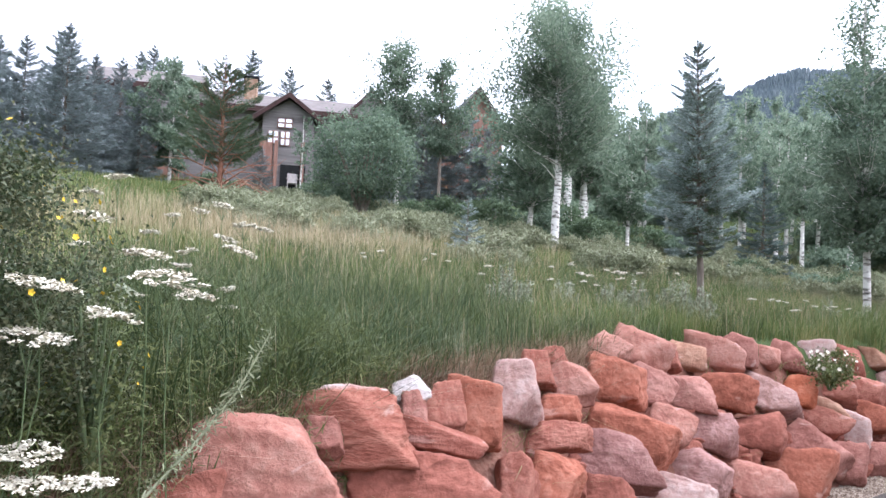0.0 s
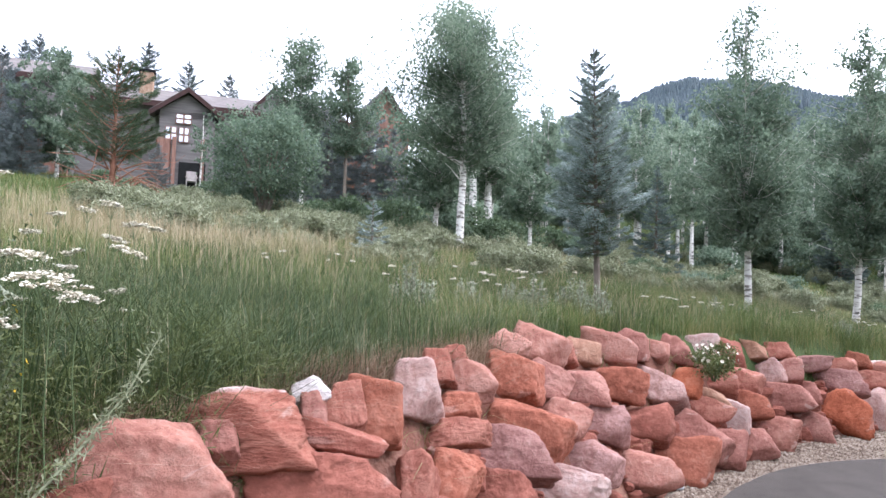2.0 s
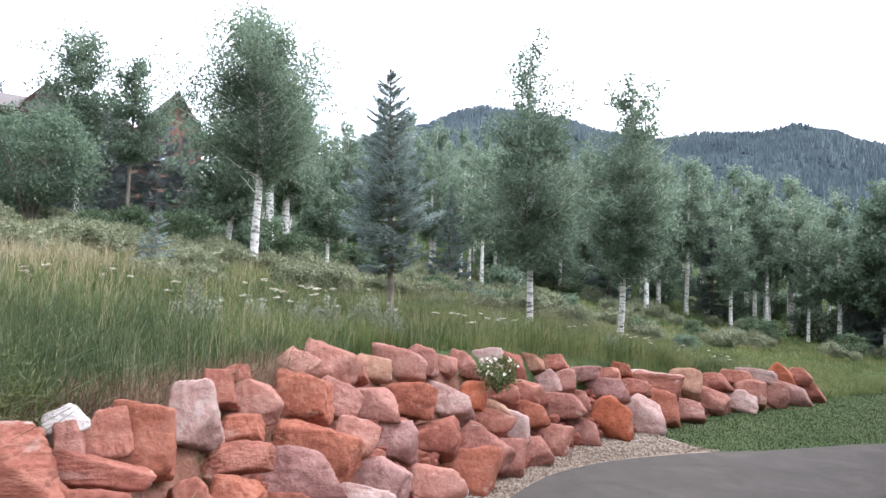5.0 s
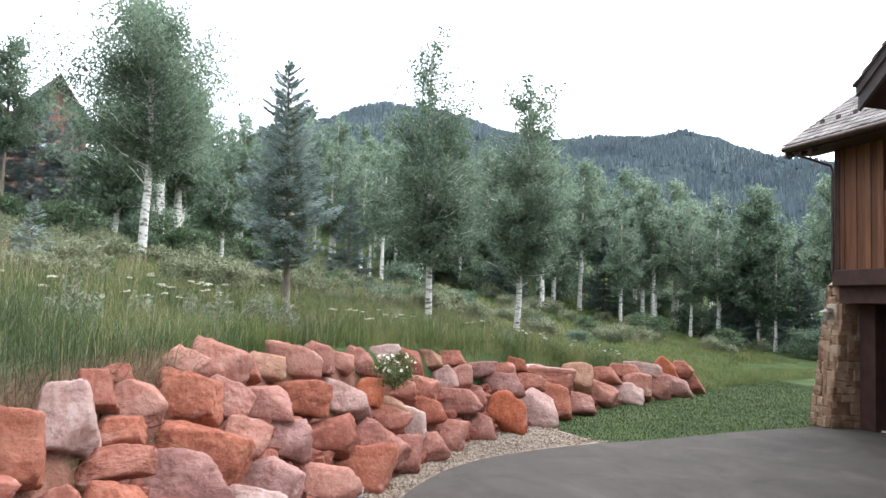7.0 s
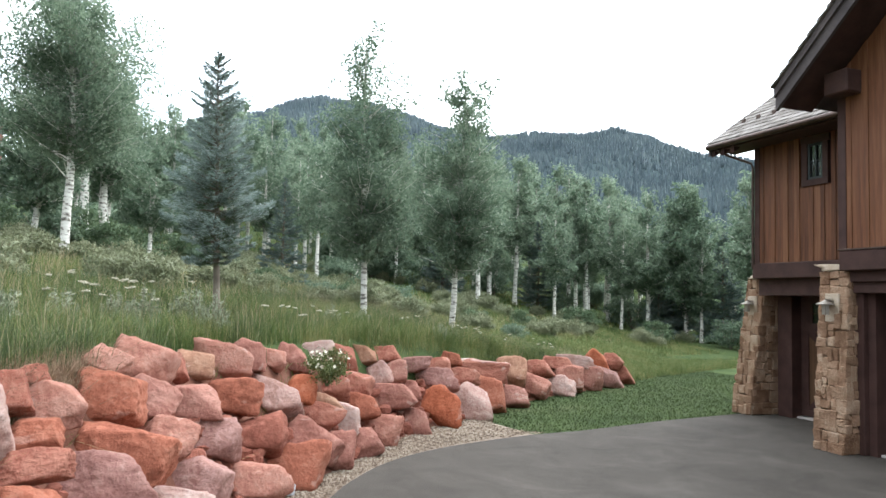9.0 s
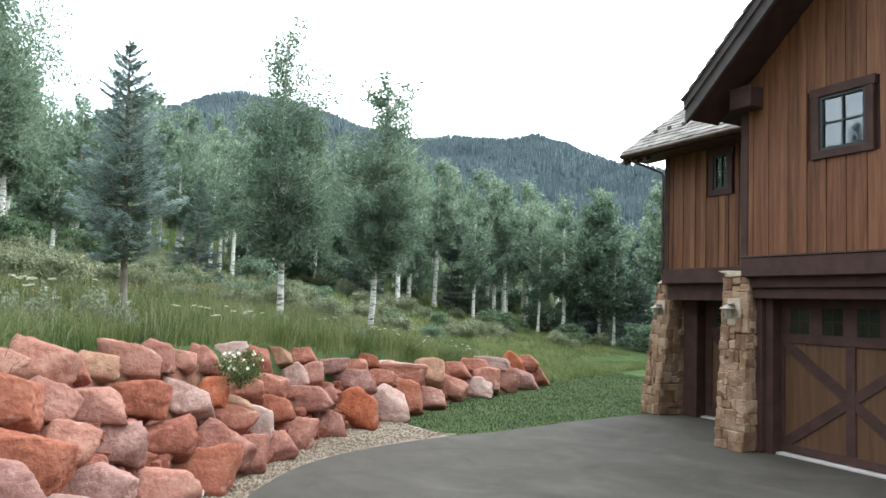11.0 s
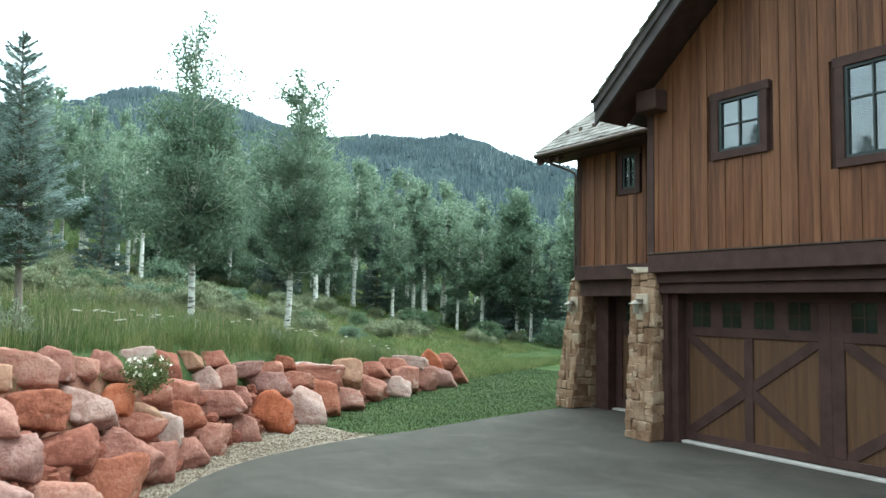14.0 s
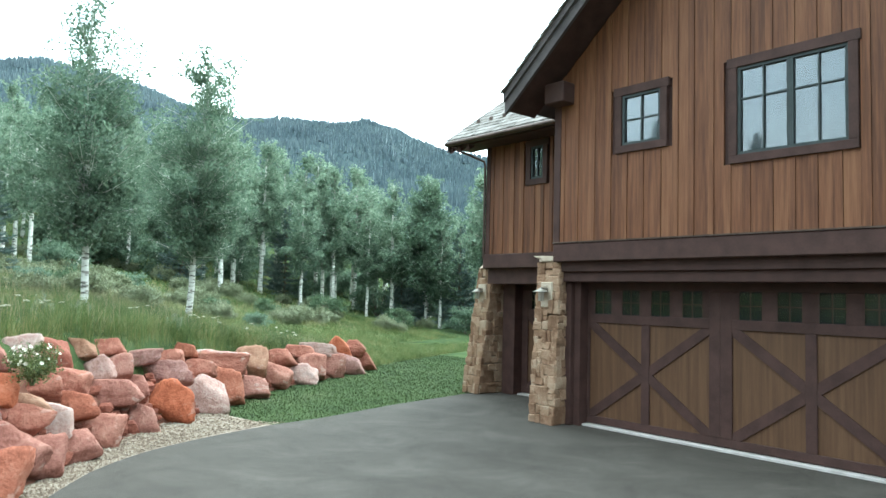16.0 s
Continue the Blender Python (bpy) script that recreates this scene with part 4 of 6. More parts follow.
def aspen_meshes(seed, h, bare, radius, leaves, leaf, trunk_r, lean=0.04, full=0.0, clusters=90, bark=None, foliage=None, kink=0.02, airy=0.0, tuft=0.085, spire=0.0, gap=None):
    """A trunk with limbs and leaf tufts. airy: how far the top thins out; spire: how far the top is drawn up; gap: a heading towards which the trunk shows."""
    rng = np.random.default_rng(seed)
    pts, x, y = [], 0.0, 0.0
    steps = 14
    dx, dy = rng.normal(0, lean, 2)
    for i in range(steps + 1):
        t = i / steps
        x += (dx + rng.normal(0, kink)) * h / steps
        y += (dy + rng.normal(0, kink)) * h / steps
        pts.append((Vector((x, y, h * 0.87 * t)), trunk_r * (1.15 - t) ** 0.8 * (1.25 if i == 0 else 1) * 0.9 + 0.004))
    at = lambda t: pts[min(steps, int(t * steps))][0].lerp(pts[min(steps, int(t * steps) + 1)][0], t * steps % 1)  # noqa: E731
    paths, tips = [pts], []
    while len(paths) <= clusters:
        u = rng.beta(1.0 + 0.3 * full, 1.35)
        t = bare + (1 - bare) * u
        ang = rng.uniform(0, 2 * math.pi)
        lobe = 1 + 0.75 * noise.noise((math.cos(ang) * 1.5 + seed, math.sin(ang) * 1.5, u * 4.5))
        reach = radius * ((1 - u**4) * (0.5 + 0.42 * min(1, u / 0.3)) * (1 - spire * u) + 0.12) * min(1.2, rng.uniform(0.3, 1.1) * lobe)
        if gap is not None and u < 0.55 and abs((ang - radians(gap) + math.pi) % (2 * math.pi) - math.pi) < 0.45:
            continue
        p = at(t * 0.97)
        tip = p + Vector((math.cos(ang) * reach, math.sin(ang) * reach, reach * rng.uniform(0.05, 0.7) + 0.09 * h * u**3))
        mid = p.lerp(tip, 0.5) + Vector((0, 0, -0.06 * reach))
        r = trunk_r * 0.17 * (1.1 - t)
        paths.append([(p, r + 0.003), (mid, r * 0.6 + 0.002), (tip, 0.002)])
        w = 1 - airy * min(1, max(0, (u - 0.4) / 0.35))
        for along, size in ((0.4, 0.75), (0.62, 0.9), (0.82, 0.95), (1.0, 0.9)):
            tips.append((p.lerp(tip, along) + Vector(rng.normal(0, 0.05 * radius, 3)), size * (0.7 + 0.3 * w), w))
    for _ in range(3):
        t = bare * rng.uniform(0.75, 0.98)
        ang, p = rng.uniform(0, 2 * math.pi), at(t)
        tip = p + Vector((math.cos(ang) * 0.6, math.sin(ang) * 0.6, rng.uniform(0.4, 0.9))) * radius * rng.uniform(0.25, 0.5)
        paths.append([(p, trunk_r * 0.2), (p.lerp(tip, 0.6) + Vector((0, 0, 0.05)), trunk_r * 0.1), (tip, 0.003)])
    v, f = tubes(paths, 7)
    trunk = mesh_of("trunk", v, f, bark or ASPEN_BARK, True)
    share = np.array([w for _, _, w in tips]) * rng.uniform(0.35, 1.3, len(tips))
    pick = rng.choice(len(tips), leaves, p=share / share.sum())
    base = np.array([tips[i][0] for i in pick])
    sp = radius * tuft * np.array([tips[i][1] for i in pick])[:, None]
    c = base + np.clip(rng.normal(size=(leaves, 3)), -1.45, 1.45) * sp * (1, 1, 0.85)
    return trunk, leaf_cloud("crown", c, leaf, rng, foliage or ASPEN_LEAF)


def spruce_meshes(seed, h, radius, bare, whorls, twigs, twig, material, droop=0.25, trunk_r=None, bark=None, ragged=0.25, power=0.85, belly=0.0, tip=None):
    rng = np.random.default_rng(seed)
    tr = trunk_r or h * 0.014
    paths = [[(Vector((0, 0, h * t)), tr * (1.02 - t) + 0.004) for t in np.linspace(0, 1, 10)]]
    cen, way, outer, scale = [], [], [], []
    for i in range(whorls):
        u = 1 - (1 - i / (whorls - 1)) ** 1.35
        z = h * (bare + (0.985 - bare) * u)
        n = int(5 + 3 * (1 - u))
        for j in range(n):
            ang = 2 * math.pi * (j + rng.uniform(-0.3, 0.3)) / n + i * 1.3
            reach = radius * ((1 - u) ** power * 0.97 + 0.03) * (1 - belly * max(0.0, 1 - u / 0.22)) * rng.uniform(1 - ragged, 1 + ragged * 0.6)
            rise = z + rng.uniform(-0.55, 0.55) * h * (0.985 - bare) / whorls
            d = Vector((math.cos(ang), math.sin(ang), 0))
            side = Vector((-d.y, d.x, 0))
            up = 0.5 * u * u + 0.1 * u - droop * (1 - u)
            point = lambda s: Vector((0, 0, rise)) + d * reach * s + Vector((0, 0, reach * (up * s + 0.22 * s * s)))  # noqa: E731
            paths.append([(point(s), tr * 0.28 * (1 - u * 0.6) * (1 - s) + 0.003) for s in (0, 0.5, 1)])
            m = 6 + int(twigs * (0.08 + (reach / radius) ** 1.1))
            for _ in range(m):
                s = rng.uniform(0.12, 1.0) ** 0.8
                w = reach * (0.36 * (1.05 - s) + 0.06) + 0.012 * radius
                off = rng.uniform(-1, 1)
                p = point(s) + side * off * w + Vector((0, 0, rng.normal(0, 0.035 * reach) - abs(off) * w * 0.15))
                cen.append(p)
                scale.append(0.5 + 0.5 * min(1.0, 1.6 * reach / radius))
                outer.append(s + 0.3 * abs(off) + 0.5 * u > rng.uniform(0.5, 0.8))
                way.append(d * 0.7 + side * (0.9 * off + rng.normal(0, 0.3)) + Vector((0, 0, rng.normal(0.1, 0.25))))
    for _ in range(10 + int(twigs * 0.06)):
        cen.append(Vector((rng.normal(0, 0.012 * radius), rng.normal(0, 0.012 * radius), h * rng.uniform(0.9, 1.0))))
        way.append(Vector((rng.normal(0, 0.35), rng.normal(0, 0.35), 1)))
        outer.append(True)
        scale.append(0.5)
    v, f = tubes(paths, 6)
    trunk = mesh_of("trunk", v, f, bark or BARK, True)
    c, a = np.array(cen), np.array(way)
    a /= np.linalg.norm(a, axis=1, keepdims=True)
    b = np.cross(a, rng.normal(size=a.shape))
    b /= np.linalg.norm(b, axis=1, keepdims=True)
    k = np.cross(a, b)
    s = twig * rng.uniform(0.7, 1.3, (len(c), 1)) * np.array(scale)[:, None]
    quads = [np.stack([c - a * s * 0.8 - w * s * 0.2, c - a * s * 0.8 + w * s * 0.2, c + a * s], 1) for w in (b, k)]
    q = np.concatenate(quads).reshape(-1, 3)
    if tip:
        o = np.tile(np.array(outer), 2)
        q = q.reshape(-1, 3, 3)
        return trunk, tri_mesh("crown", q[~o].reshape(-1, 3), np.full((~o).sum(), 3), material), tri_mesh("shoot", q[o].reshape(-1, 3), np.full(o.sum(), 3), tip)
    return trunk, tri_mesh("crown", q, np.full(len(c) * 2, 3), material)


def shrub_meshes(seed, w, h, leaves, leaf, foliage, bark, clumps=60, stems=9, low=0.12):
    rng = np.random.default_rng(seed)
    paths, tips = [], []
    for _ in range(stems):
        ang, r = rng.uniform(0, 2 * math.pi), w * 0.5 * rng.uniform(0.2, 0.8)
        tip = Vector((math.cos(ang) * r, math.sin(ang) * r, h * rng.uniform(0.55, 0.9)))
        paths.append([(Vector((tip.x * 0.06, tip.y * 0.06, 0)), 0.018 * h), (tip * 0.5 + Vector((0, 0, 0.05 * h)), 0.011 * h), (tip, 0.004)])
    for _ in range(clumps):
        d = rng.normal(size=3)
        d /= np.linalg.norm(d)
        rr = rng.uniform(0.55, 1.0)
        tips.append((d[0] * w * 0.5 * rr, d[1] * w * 0.5 * rr, h * (low + (1 - low) * (0.5 + 0.47 * d[2] * rr))))
    v, f = tubes(paths, 6)
    pick = rng.integers(0, clumps, leaves)
    c = np.array(tips)[pick] + rng.normal(size=(leaves, 3)) * (w * 0.075, w * 0.075, h * 0.06)
    return mesh_of("stems", v, f, bark, True), leaf_cloud("crown", c, leaf, rng, foliage)


def plant(name, meshes, x, y, label, category, group="", scale=1.0, turn=0.0, sink=0.05, names=("trunk", "crown"), z=None, tip=0.0):
    """A thing of the given part meshes on the ground; tip: degrees by which it leans towards -x."""
    ob = new(name)
    ob.matrix_basis = pose(x, y, (height(x, y) if z is None else z) - sink, 0, -tip, 0) @ pose(0, 0, 0, 0, 0, turn) @ Matrix.Scale(scale, 4)
    for n, me in zip(names, meshes):
        c = new(n, me)
        c.parent = ob
    return tagged(ob, label, category, group)


SP = "blue-green spruce tree with drooping needled branches"
plant("spruce_tree", spruce_meshes(3, 3.95, 0.80, 0.25, 28, 470, 0.028, PINE_LEAF, droop=0.1, trunk_r=0.05, belly=0.45, ragged=0.45, power=0.62, tip=SILVER_LEAF), 3.01, 10.91, "young silver-blue spruce tree standing in the meadow", "spruce tree", names=("trunk", "crown", "shoot"), tip=2.4)
plant("aspen_tree", aspen_meshes(11, 8.0, 0.38, 2.4, 52000, 0.042, 0.13, 0.01, clusters=280, kink=0.05, full=0.6, gap=272, spire=0.1, airy=0.3, tuft=0.095, foliage=GROVE_LEAF), -0.29, 21.5, "tall aspen tree with a bright white black-scarred trunk", "aspen tree", tip=1.8)
young = ("slender aspen tree with a pale trunk and loose green crown", "aspen tree", "young aspens above the wall")
plant("aspen_tree", aspen_meshes(12, 6.9, 0.25, 1.5, 36000, 0.034, 0.07, 0.008, clusters=230, airy=0.65, spire=0.35, full=-0.3), 6.17, 14.99, *young, tip=1.2)
plant("aspen_tree", aspen_meshes(13, 7.6, 0.26, 1.45, 32000, 0.037, 0.08, 0.008, clusters=230, airy=0.55, spire=0.15, full=-0.2), 9.22, 17.78, *young)
plant("aspen_tree", aspen_meshes(14, 5.4, 0.3, 2.3, 12000, 0.07, 0.11, 0.07, clusters=100), -1.72, 25.85, "leaning many-branched aspen tree among shrubs", "aspen tree")
plant("aspen_tree", aspen_meshes(15, 9.6, 0.36, 2.0, 8000, 0.085, 0.2, 0.02), -0.88, 32.0, "tall white-trunked aspen tree in the grove", "aspen tree", "aspens of the grove")
plant("aspen_tree", aspen_meshes(16, 8.4, 0.34, 2.0, 7000, 0.085, 0.2, 0.02), -0.4, 33.3, "tall white-trunked aspen tree in the grove", "aspen tree", "aspens of the grove")
plant("aspen_tree", aspen_meshes(17, 4.2, 0.36, 1.35, 5000, 0.06, 0.07, 0.03, clusters=60), 1.72, 24.14, "small light-green aspen tree with forked stems", "aspen tree")
plant("spruce_tree", spruce_meshes(21, 3.7, 0.95, 0.1, 20, 60, 0.08, SPRUCE_LEAF), 5.72, 23.88, SP, "spruce tree")
plant("aspen_tree", aspen_meshes(18, 10.6, 0.42, 2.1, 14000, 0.075, 0.13, 0.01, clusters=150, tuft=0.12), -10.89, 37.95, "tall slim aspen tree beside the lodge", "aspen tree", tip=3.0)
plant("aspen_tree", aspen_meshes(19, 9.2, 0.42, 1.7, 9000, 0.075, 0.10, 0.02, bark=BARK, clusters=110, tuft=0.11), -8.18, 36.7, "slim tree with a reddish trunk beside the lodge", "tree")
# needles paled to grey-blue: the haze over the distant spruces is in their colour
HAZY_SPRUCE = leafy("hazed_spruce_needles", [(0.2, (0.15, 0.18, 0.175)), (0.5, (0.245, 0.285, 0.28)), (0.8, (0.35, 0.395, 0.39))], 1.5, 0.6, 0.25)
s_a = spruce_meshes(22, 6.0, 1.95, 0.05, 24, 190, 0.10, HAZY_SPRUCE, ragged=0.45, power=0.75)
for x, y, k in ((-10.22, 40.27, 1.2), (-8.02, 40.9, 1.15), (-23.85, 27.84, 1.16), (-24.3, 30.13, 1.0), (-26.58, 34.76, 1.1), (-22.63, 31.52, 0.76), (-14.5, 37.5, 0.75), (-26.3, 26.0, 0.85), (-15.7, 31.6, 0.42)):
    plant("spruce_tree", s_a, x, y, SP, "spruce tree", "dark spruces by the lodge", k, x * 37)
plant("oak_shrub", shrub_meshes(31, 4.4, 4.6, 17000, 0.062, HEDGE_LEAF, BARK, 95, low=0.1), -8.98, 27.99, "broad rounded scrub oak with dense green leaves", "shrub tree", names=("branch", "crown"))
plant("pine_tree", spruce_meshes(24, 4.9, 1.75, 0.3, 15, 330, 0.06, PINE_LEAF, droop=-0.1, bark=REDBARK, ragged=0.5, trunk_r=0.11, power=0.45), -12.37, 22.9, "half-dead pine tree with a reddish trunk", "pine tree")
plant("aspen_tree", aspen_meshes(20, 6.9, 0.15, 2.0, 11000, 0.09, 0.1, 0.02), -21.42, 32.44, "dense green aspen tree beside the lodge", "aspen tree")
plant("aspen_tree", aspen_meshes(25, 4.8, 0.45, 0.6, 900, 0.06, 0.045, 0.02, clusters=30), -13.96, 32.32, "thin birch-like sapling by the lodge porch", "sapling")
plant("spruce_tree", spruce_meshes(26, 1.35, 0.45, 0.12, 10, 40, 0.05, SILVER_LEAF, trunk_r=0.03, ragged=0.4), -1.07, 13.76, "small crooked young spruce in the sagebrush", "spruce tree")

# dead branches sprawling round the foot of the pine
for i in range(26):
    dr = random.Random(1200 + i)
    a, reach = dr.uniform(0, 6.28), dr.uniform(1.0, 2.3)
    x0, y0 = -12.37 + 0.15 * math.cos(a), 22.9 + 0.15 * math.sin(a)
    z0 = height(x0, y0) + dr.uniform(0.05, 1.2)
    p1 = Vector((x0 + 0.5 * reach * math.cos(a), y0 + 0.5 * reach * math.sin(a), z0 + dr.uniform(0.1, 0.7)))
    p2 = Vector((x0 + reach * math.cos(a + 0.3), y0 + reach * math.sin(a + 0.3), z0 + dr.uniform(-0.3, 0.5)))
    p3 = p2 + Vector((dr.uniform(-0.4, 0.4), dr.uniform(-0.4, 0.4), dr.uniform(-0.3, 0.3)))
    v, f = tubes([[(Vector((x0, y0, z0)), 0.03), (p1, 0.022), (p2, 0.012), (p3, 0.005)], [(p1, 0.014), (p1.lerp(p2, 0.6) + Vector((0, 0, 0.3)), 0.005)]], 5)
    tagged(new("dead_branch", mesh_of("dead_branch", v, f, REDBARK, True)), "bare reddish dead branch at the foot of the pine", "branch", "dead branches of the pine")
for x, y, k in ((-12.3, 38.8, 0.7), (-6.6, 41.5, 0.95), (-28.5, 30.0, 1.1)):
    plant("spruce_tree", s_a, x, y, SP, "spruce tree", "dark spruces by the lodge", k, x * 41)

# the aspen grove and the wooded slope behind the meadow
GROVE = [aspen_meshes(50 + i, 9.0, 0.27 + 0.05 * i, 1.75, 6000, 0.085, 0.125, 0.012, clusters=90, airy=0.4, spire=0.3, tuft=0.1, foliage=GROVE_LEAF) for i in range(4)]
DARKS = [spruce_meshes(60 + i, 8.0, 2.1, 0.06, 30, 46, 0.19, SPRUCE_LEAF) for i in range(2)]
GL = "white-trunked aspen tree in the dense grove"
spots = [(16.93, 39.56, 0.8), (18.8, 36.63, 0.87), (22.82, 39.12, 0.93), (23.42, 34.17, 0.95), (29.7, 39.61, 0.97), (10.9, 35.15, 0.75), (8.47, 35.65, 0.76), (7.93, 29.58, 0.7), (7.74, 33.68, 0.7)]
grng = random.Random(7)
for az in np.arange(-6, 66, 1.45):
    for d in (grng.uniform(36, 44), grng.uniform(44, 56), grng.uniform(56, 74)):
        a = radians(az + grng.uniform(-0.6, 0.6))
        spots.append((2.4 + d * math.sin(a), d * math.cos(a), grng.uniform(0.68, 1.05) * (1 + (d - 40) * 0.004)))
for i, (x, y, k) in enumerate(spots):
    if 11 < x < 23 and y < 13:
        continue
    if i > 9 and grng.random() < 0.04:
        plant("spruce_tree", DARKS[i % 2], x, y, SP, "spruce tree", "spruces of the grove", k * 0.8, i * 67)
    else:
        plant("aspen_tree", GROVE[i % 4], x, y, GL, "aspen tree", "aspens of the grove", k, i * 67)
plant("spruce_tree", spruce_meshes(27, 3.4, 1.5, 0.03, 15, 110, 0.08, SPRUCE_LEAF), 26.9, 32.6, "low dark spruce bush at the meadow's edge", "spruce tree")
plant("cherry_tree", aspen_meshes(28, 8.8, 0.16, 2.3, 16000, 0.085, 0.1, 0.012, clusters=150, foliage=HEDGE_LEAF, full=0.5, spire=0.4), 28.2, 32.0, "dark green leafy tree at the meadow's edge", "tree")
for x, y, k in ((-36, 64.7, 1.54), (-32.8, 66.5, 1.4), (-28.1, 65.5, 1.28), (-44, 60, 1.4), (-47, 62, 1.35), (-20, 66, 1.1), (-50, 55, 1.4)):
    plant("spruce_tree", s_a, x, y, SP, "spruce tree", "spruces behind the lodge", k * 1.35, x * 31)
# spruces further along the slope, which show only in the window panes
for x, y, k in ((-36.2, 29.0, 1.45), (-55.6, 51.3, 2.1), (-61.0, 58.5, 1.75), (-39, 33.5, 1.0)):
    plant("spruce_tree", s_a, x, y, SP, "spruce tree", "spruces along the slope", k, x * 29)


# ---- lodge on the hill ----
LOG = surface("dark_log_wall", [(0.25, (0.15, 0.135, 0.125)), (0.55, (0.22, 0.20, 0.185)), (0.8, (0.29, 0.265, 0.25))], 2.0, 0.8, 0.4, 12, stretch=(0.3, 0.3, 5))
REDWOOD = surface("red_stained_wood", [(0.25, (0.20, 0.10, 0.07)), (0.55, (0.30, 0.165, 0.12)), (0.8, (0.38, 0.23, 0.175))], 3.0, 0.75, 0.3, 20, stretch=(3, 3, 0.4))
SHAKE = surface("weathered_shake_roof", [(0.25, (0.095, 0.082, 0.074)), (0.55, (0.14, 0.12, 0.108)), (0.8, (0.19, 0.168, 0.155))], 1.5, 0.9, 0.5, 9, stretch=(1, 1, 6))
lodge = thing("mountain_lodge", 0, 0, 0, "brown log and stone lodge with shake roofs among the trees", "house")
lodge.matrix_basis = pose(-18.28, 40.23, 6.85, 0, 0, 27)


def lpart(name, me, parent=None, label=""):
    ob = new(name, me)
    ob.parent = parent or lodge
    return tagged(ob, label) if label else ob


def block(u0, u1, d0, d1, top, wall=None):
    return lpart("wall", box_mesh("wall", u0, u1, d0, d1, -1.5, top, wall or LOG, 0.02))


def roof_along(u0, u1, d0, d1, eave, ridge, over=0.6):
    """A gable roof with its ridge along the front."""
    m = (d0 + d1) / 2
    lpart("roof", prism("roof", [(d0 - over, eave - 0.1), (m, ridge - 0.1), (d1 + over, eave - 0.1), (d1 + over, eave + 0.12), (m, ridge + 0.12), (d0 - over, eave + 0.12)], "x", u0 - over, u1 + over, SHAKE))
    lpart("fascia", box_mesh("fascia", u0 - over, u1 + over, d0 - over - 0.06, d0 - over, eave - 0.22, eave + 0.13, TRIM, 0.01))


def roof_across(u0, u1, d0, d1, eave, ridge, over=0.55, wall=None):
    """A gable roof with its gable to the front, and barge boards."""
    m = (u0 + u1) / 2
    lpart("gable_wall", prism("gable_wall", [(u0, eave - 0.4), (u1, eave - 0.4), (u1, eave), (m, ridge - 0.15), (u0, eave)], "y", d0, d0 + 0.3, wall or LOG))
    k = (ridge - eave) / (m - u0)
    e = eave - k * over
    lpart("roof", prism("roof", [(u0 - over, e), (m, ridge), (u1 + over, e), (u1 + over, e + 0.22), (m, ridge + 0.22), (u0 - over, e + 0.22)], "y", d0 - over, d1, SHAKE))
    for s in (u0 - over, u1 + over):
        lpart("barge_board", prism("barge_board", [(s, e - 0.12), (m, ridge - 0.12), (m, ridge + 0.16), (s, e + 0.16)], "y", d0 - over - 0.08, d0 - over, TRIM))


def light_window(u0, u1, d, v0, v1, cols=2, rows=2):
    w = lpart("window", box_mesh("window", u0, u1, d - 0.06, d + 0.04, v0, v1, REDWOOD, 0.01))
    cw, rh = (u1 - u0) / cols, (v1 - v0) / rows
    for i in range(cols):
        for j in range(rows):
            lpart("pane", box_mesh("pane", u0 + i * cw + 0.05, u0 + (i + 1) * cw - 0.05, d - 0.09, d - 0.07, v0 + j * rh + 0.05, v0 + (j + 1) * rh - 0.05, MIRROR_PANE, 0), w)


MIRROR_PANE = surface("sky_reflecting_glass", [(0.3, (0.45, 0.47, 0.49)), (0.7, (0.58, 0.60, 0.62))], 2, 0.06, 0, 10, metal=1.0)
block(-12.4, -6.6, 1, 9, 5.7)
roof_along(-12.4, -6.6, 1, 9, 5.75, 7.6)
block(-6.6, 8.6, 2, 10, 5.1)
roof_along(-6.6, 8.6, 2, 10, 5.15, 6.9)
block(-2.1, 1.0, 0.6, 4, 4.6)
roof_across(-2.1, 1.0, 0.6, 5, 4.65, 5.8)
block(8.9, 13.0, 0, 8, 4.9, REDWOOD)
roof_across(9.6, 12.9, 0, 8, 4.9, 7.2, wall=REDWOOD)
roof_across(3.6, 5.6, 2.0, 6, 5.8, 6.9, 0.35)
for u0, u1, v0, v1 in ((-1.2, -0.3, 3.85, 4.45), (-1.75, -1.1, 2.85, 3.65), (-1.0, -0.4, 2.75, 3.65)):
    light_window(u0, u1, 0.55, v0, v1)
light_window(10.0, 10.9, -0.05, 3.0, 4.0)
light_window(-9.7, -9.3, 0.95, 3.4, 4.3, 1, 2)
for u0, u1, d, v1 in ((-9.3, -6.8, 0.6, 2.6), (-2.2, -1.4, 0.2, 2.9), (8.4, 9.4, -0.4, 1.9), (11.4, 12.4, -0.3, 1.0)):
    lpart("stone_base", box_mesh("stone_base", u0, u1, d, d + 0.8, -1.5, v1, REDWOOD if u0 < 8 else STONE, 0.05))
for u in (-1.9, -1.2, 0.4, 9.0):
    lpart("porch_post", box_mesh("porch_post", u - 0.11, u + 0.11, 0.1, 0.32, -1.0, 3.0, REDWOOD, 0.02))
# porch shade painted as a near-black panel on the wall; no real opening
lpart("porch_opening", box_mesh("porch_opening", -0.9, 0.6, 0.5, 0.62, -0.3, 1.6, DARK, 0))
ch = lpart("chimney", box_mesh("chimney", -3.5, -2.7, 3.6, 4.6, 5, 7.5, STONE, 0.03))
lpart("chimney_cap", box_mesh("chimney_cap", -3.6, -2.6, 3.5, 4.7, 7.5, 7.65, DARK, 0.02), ch)
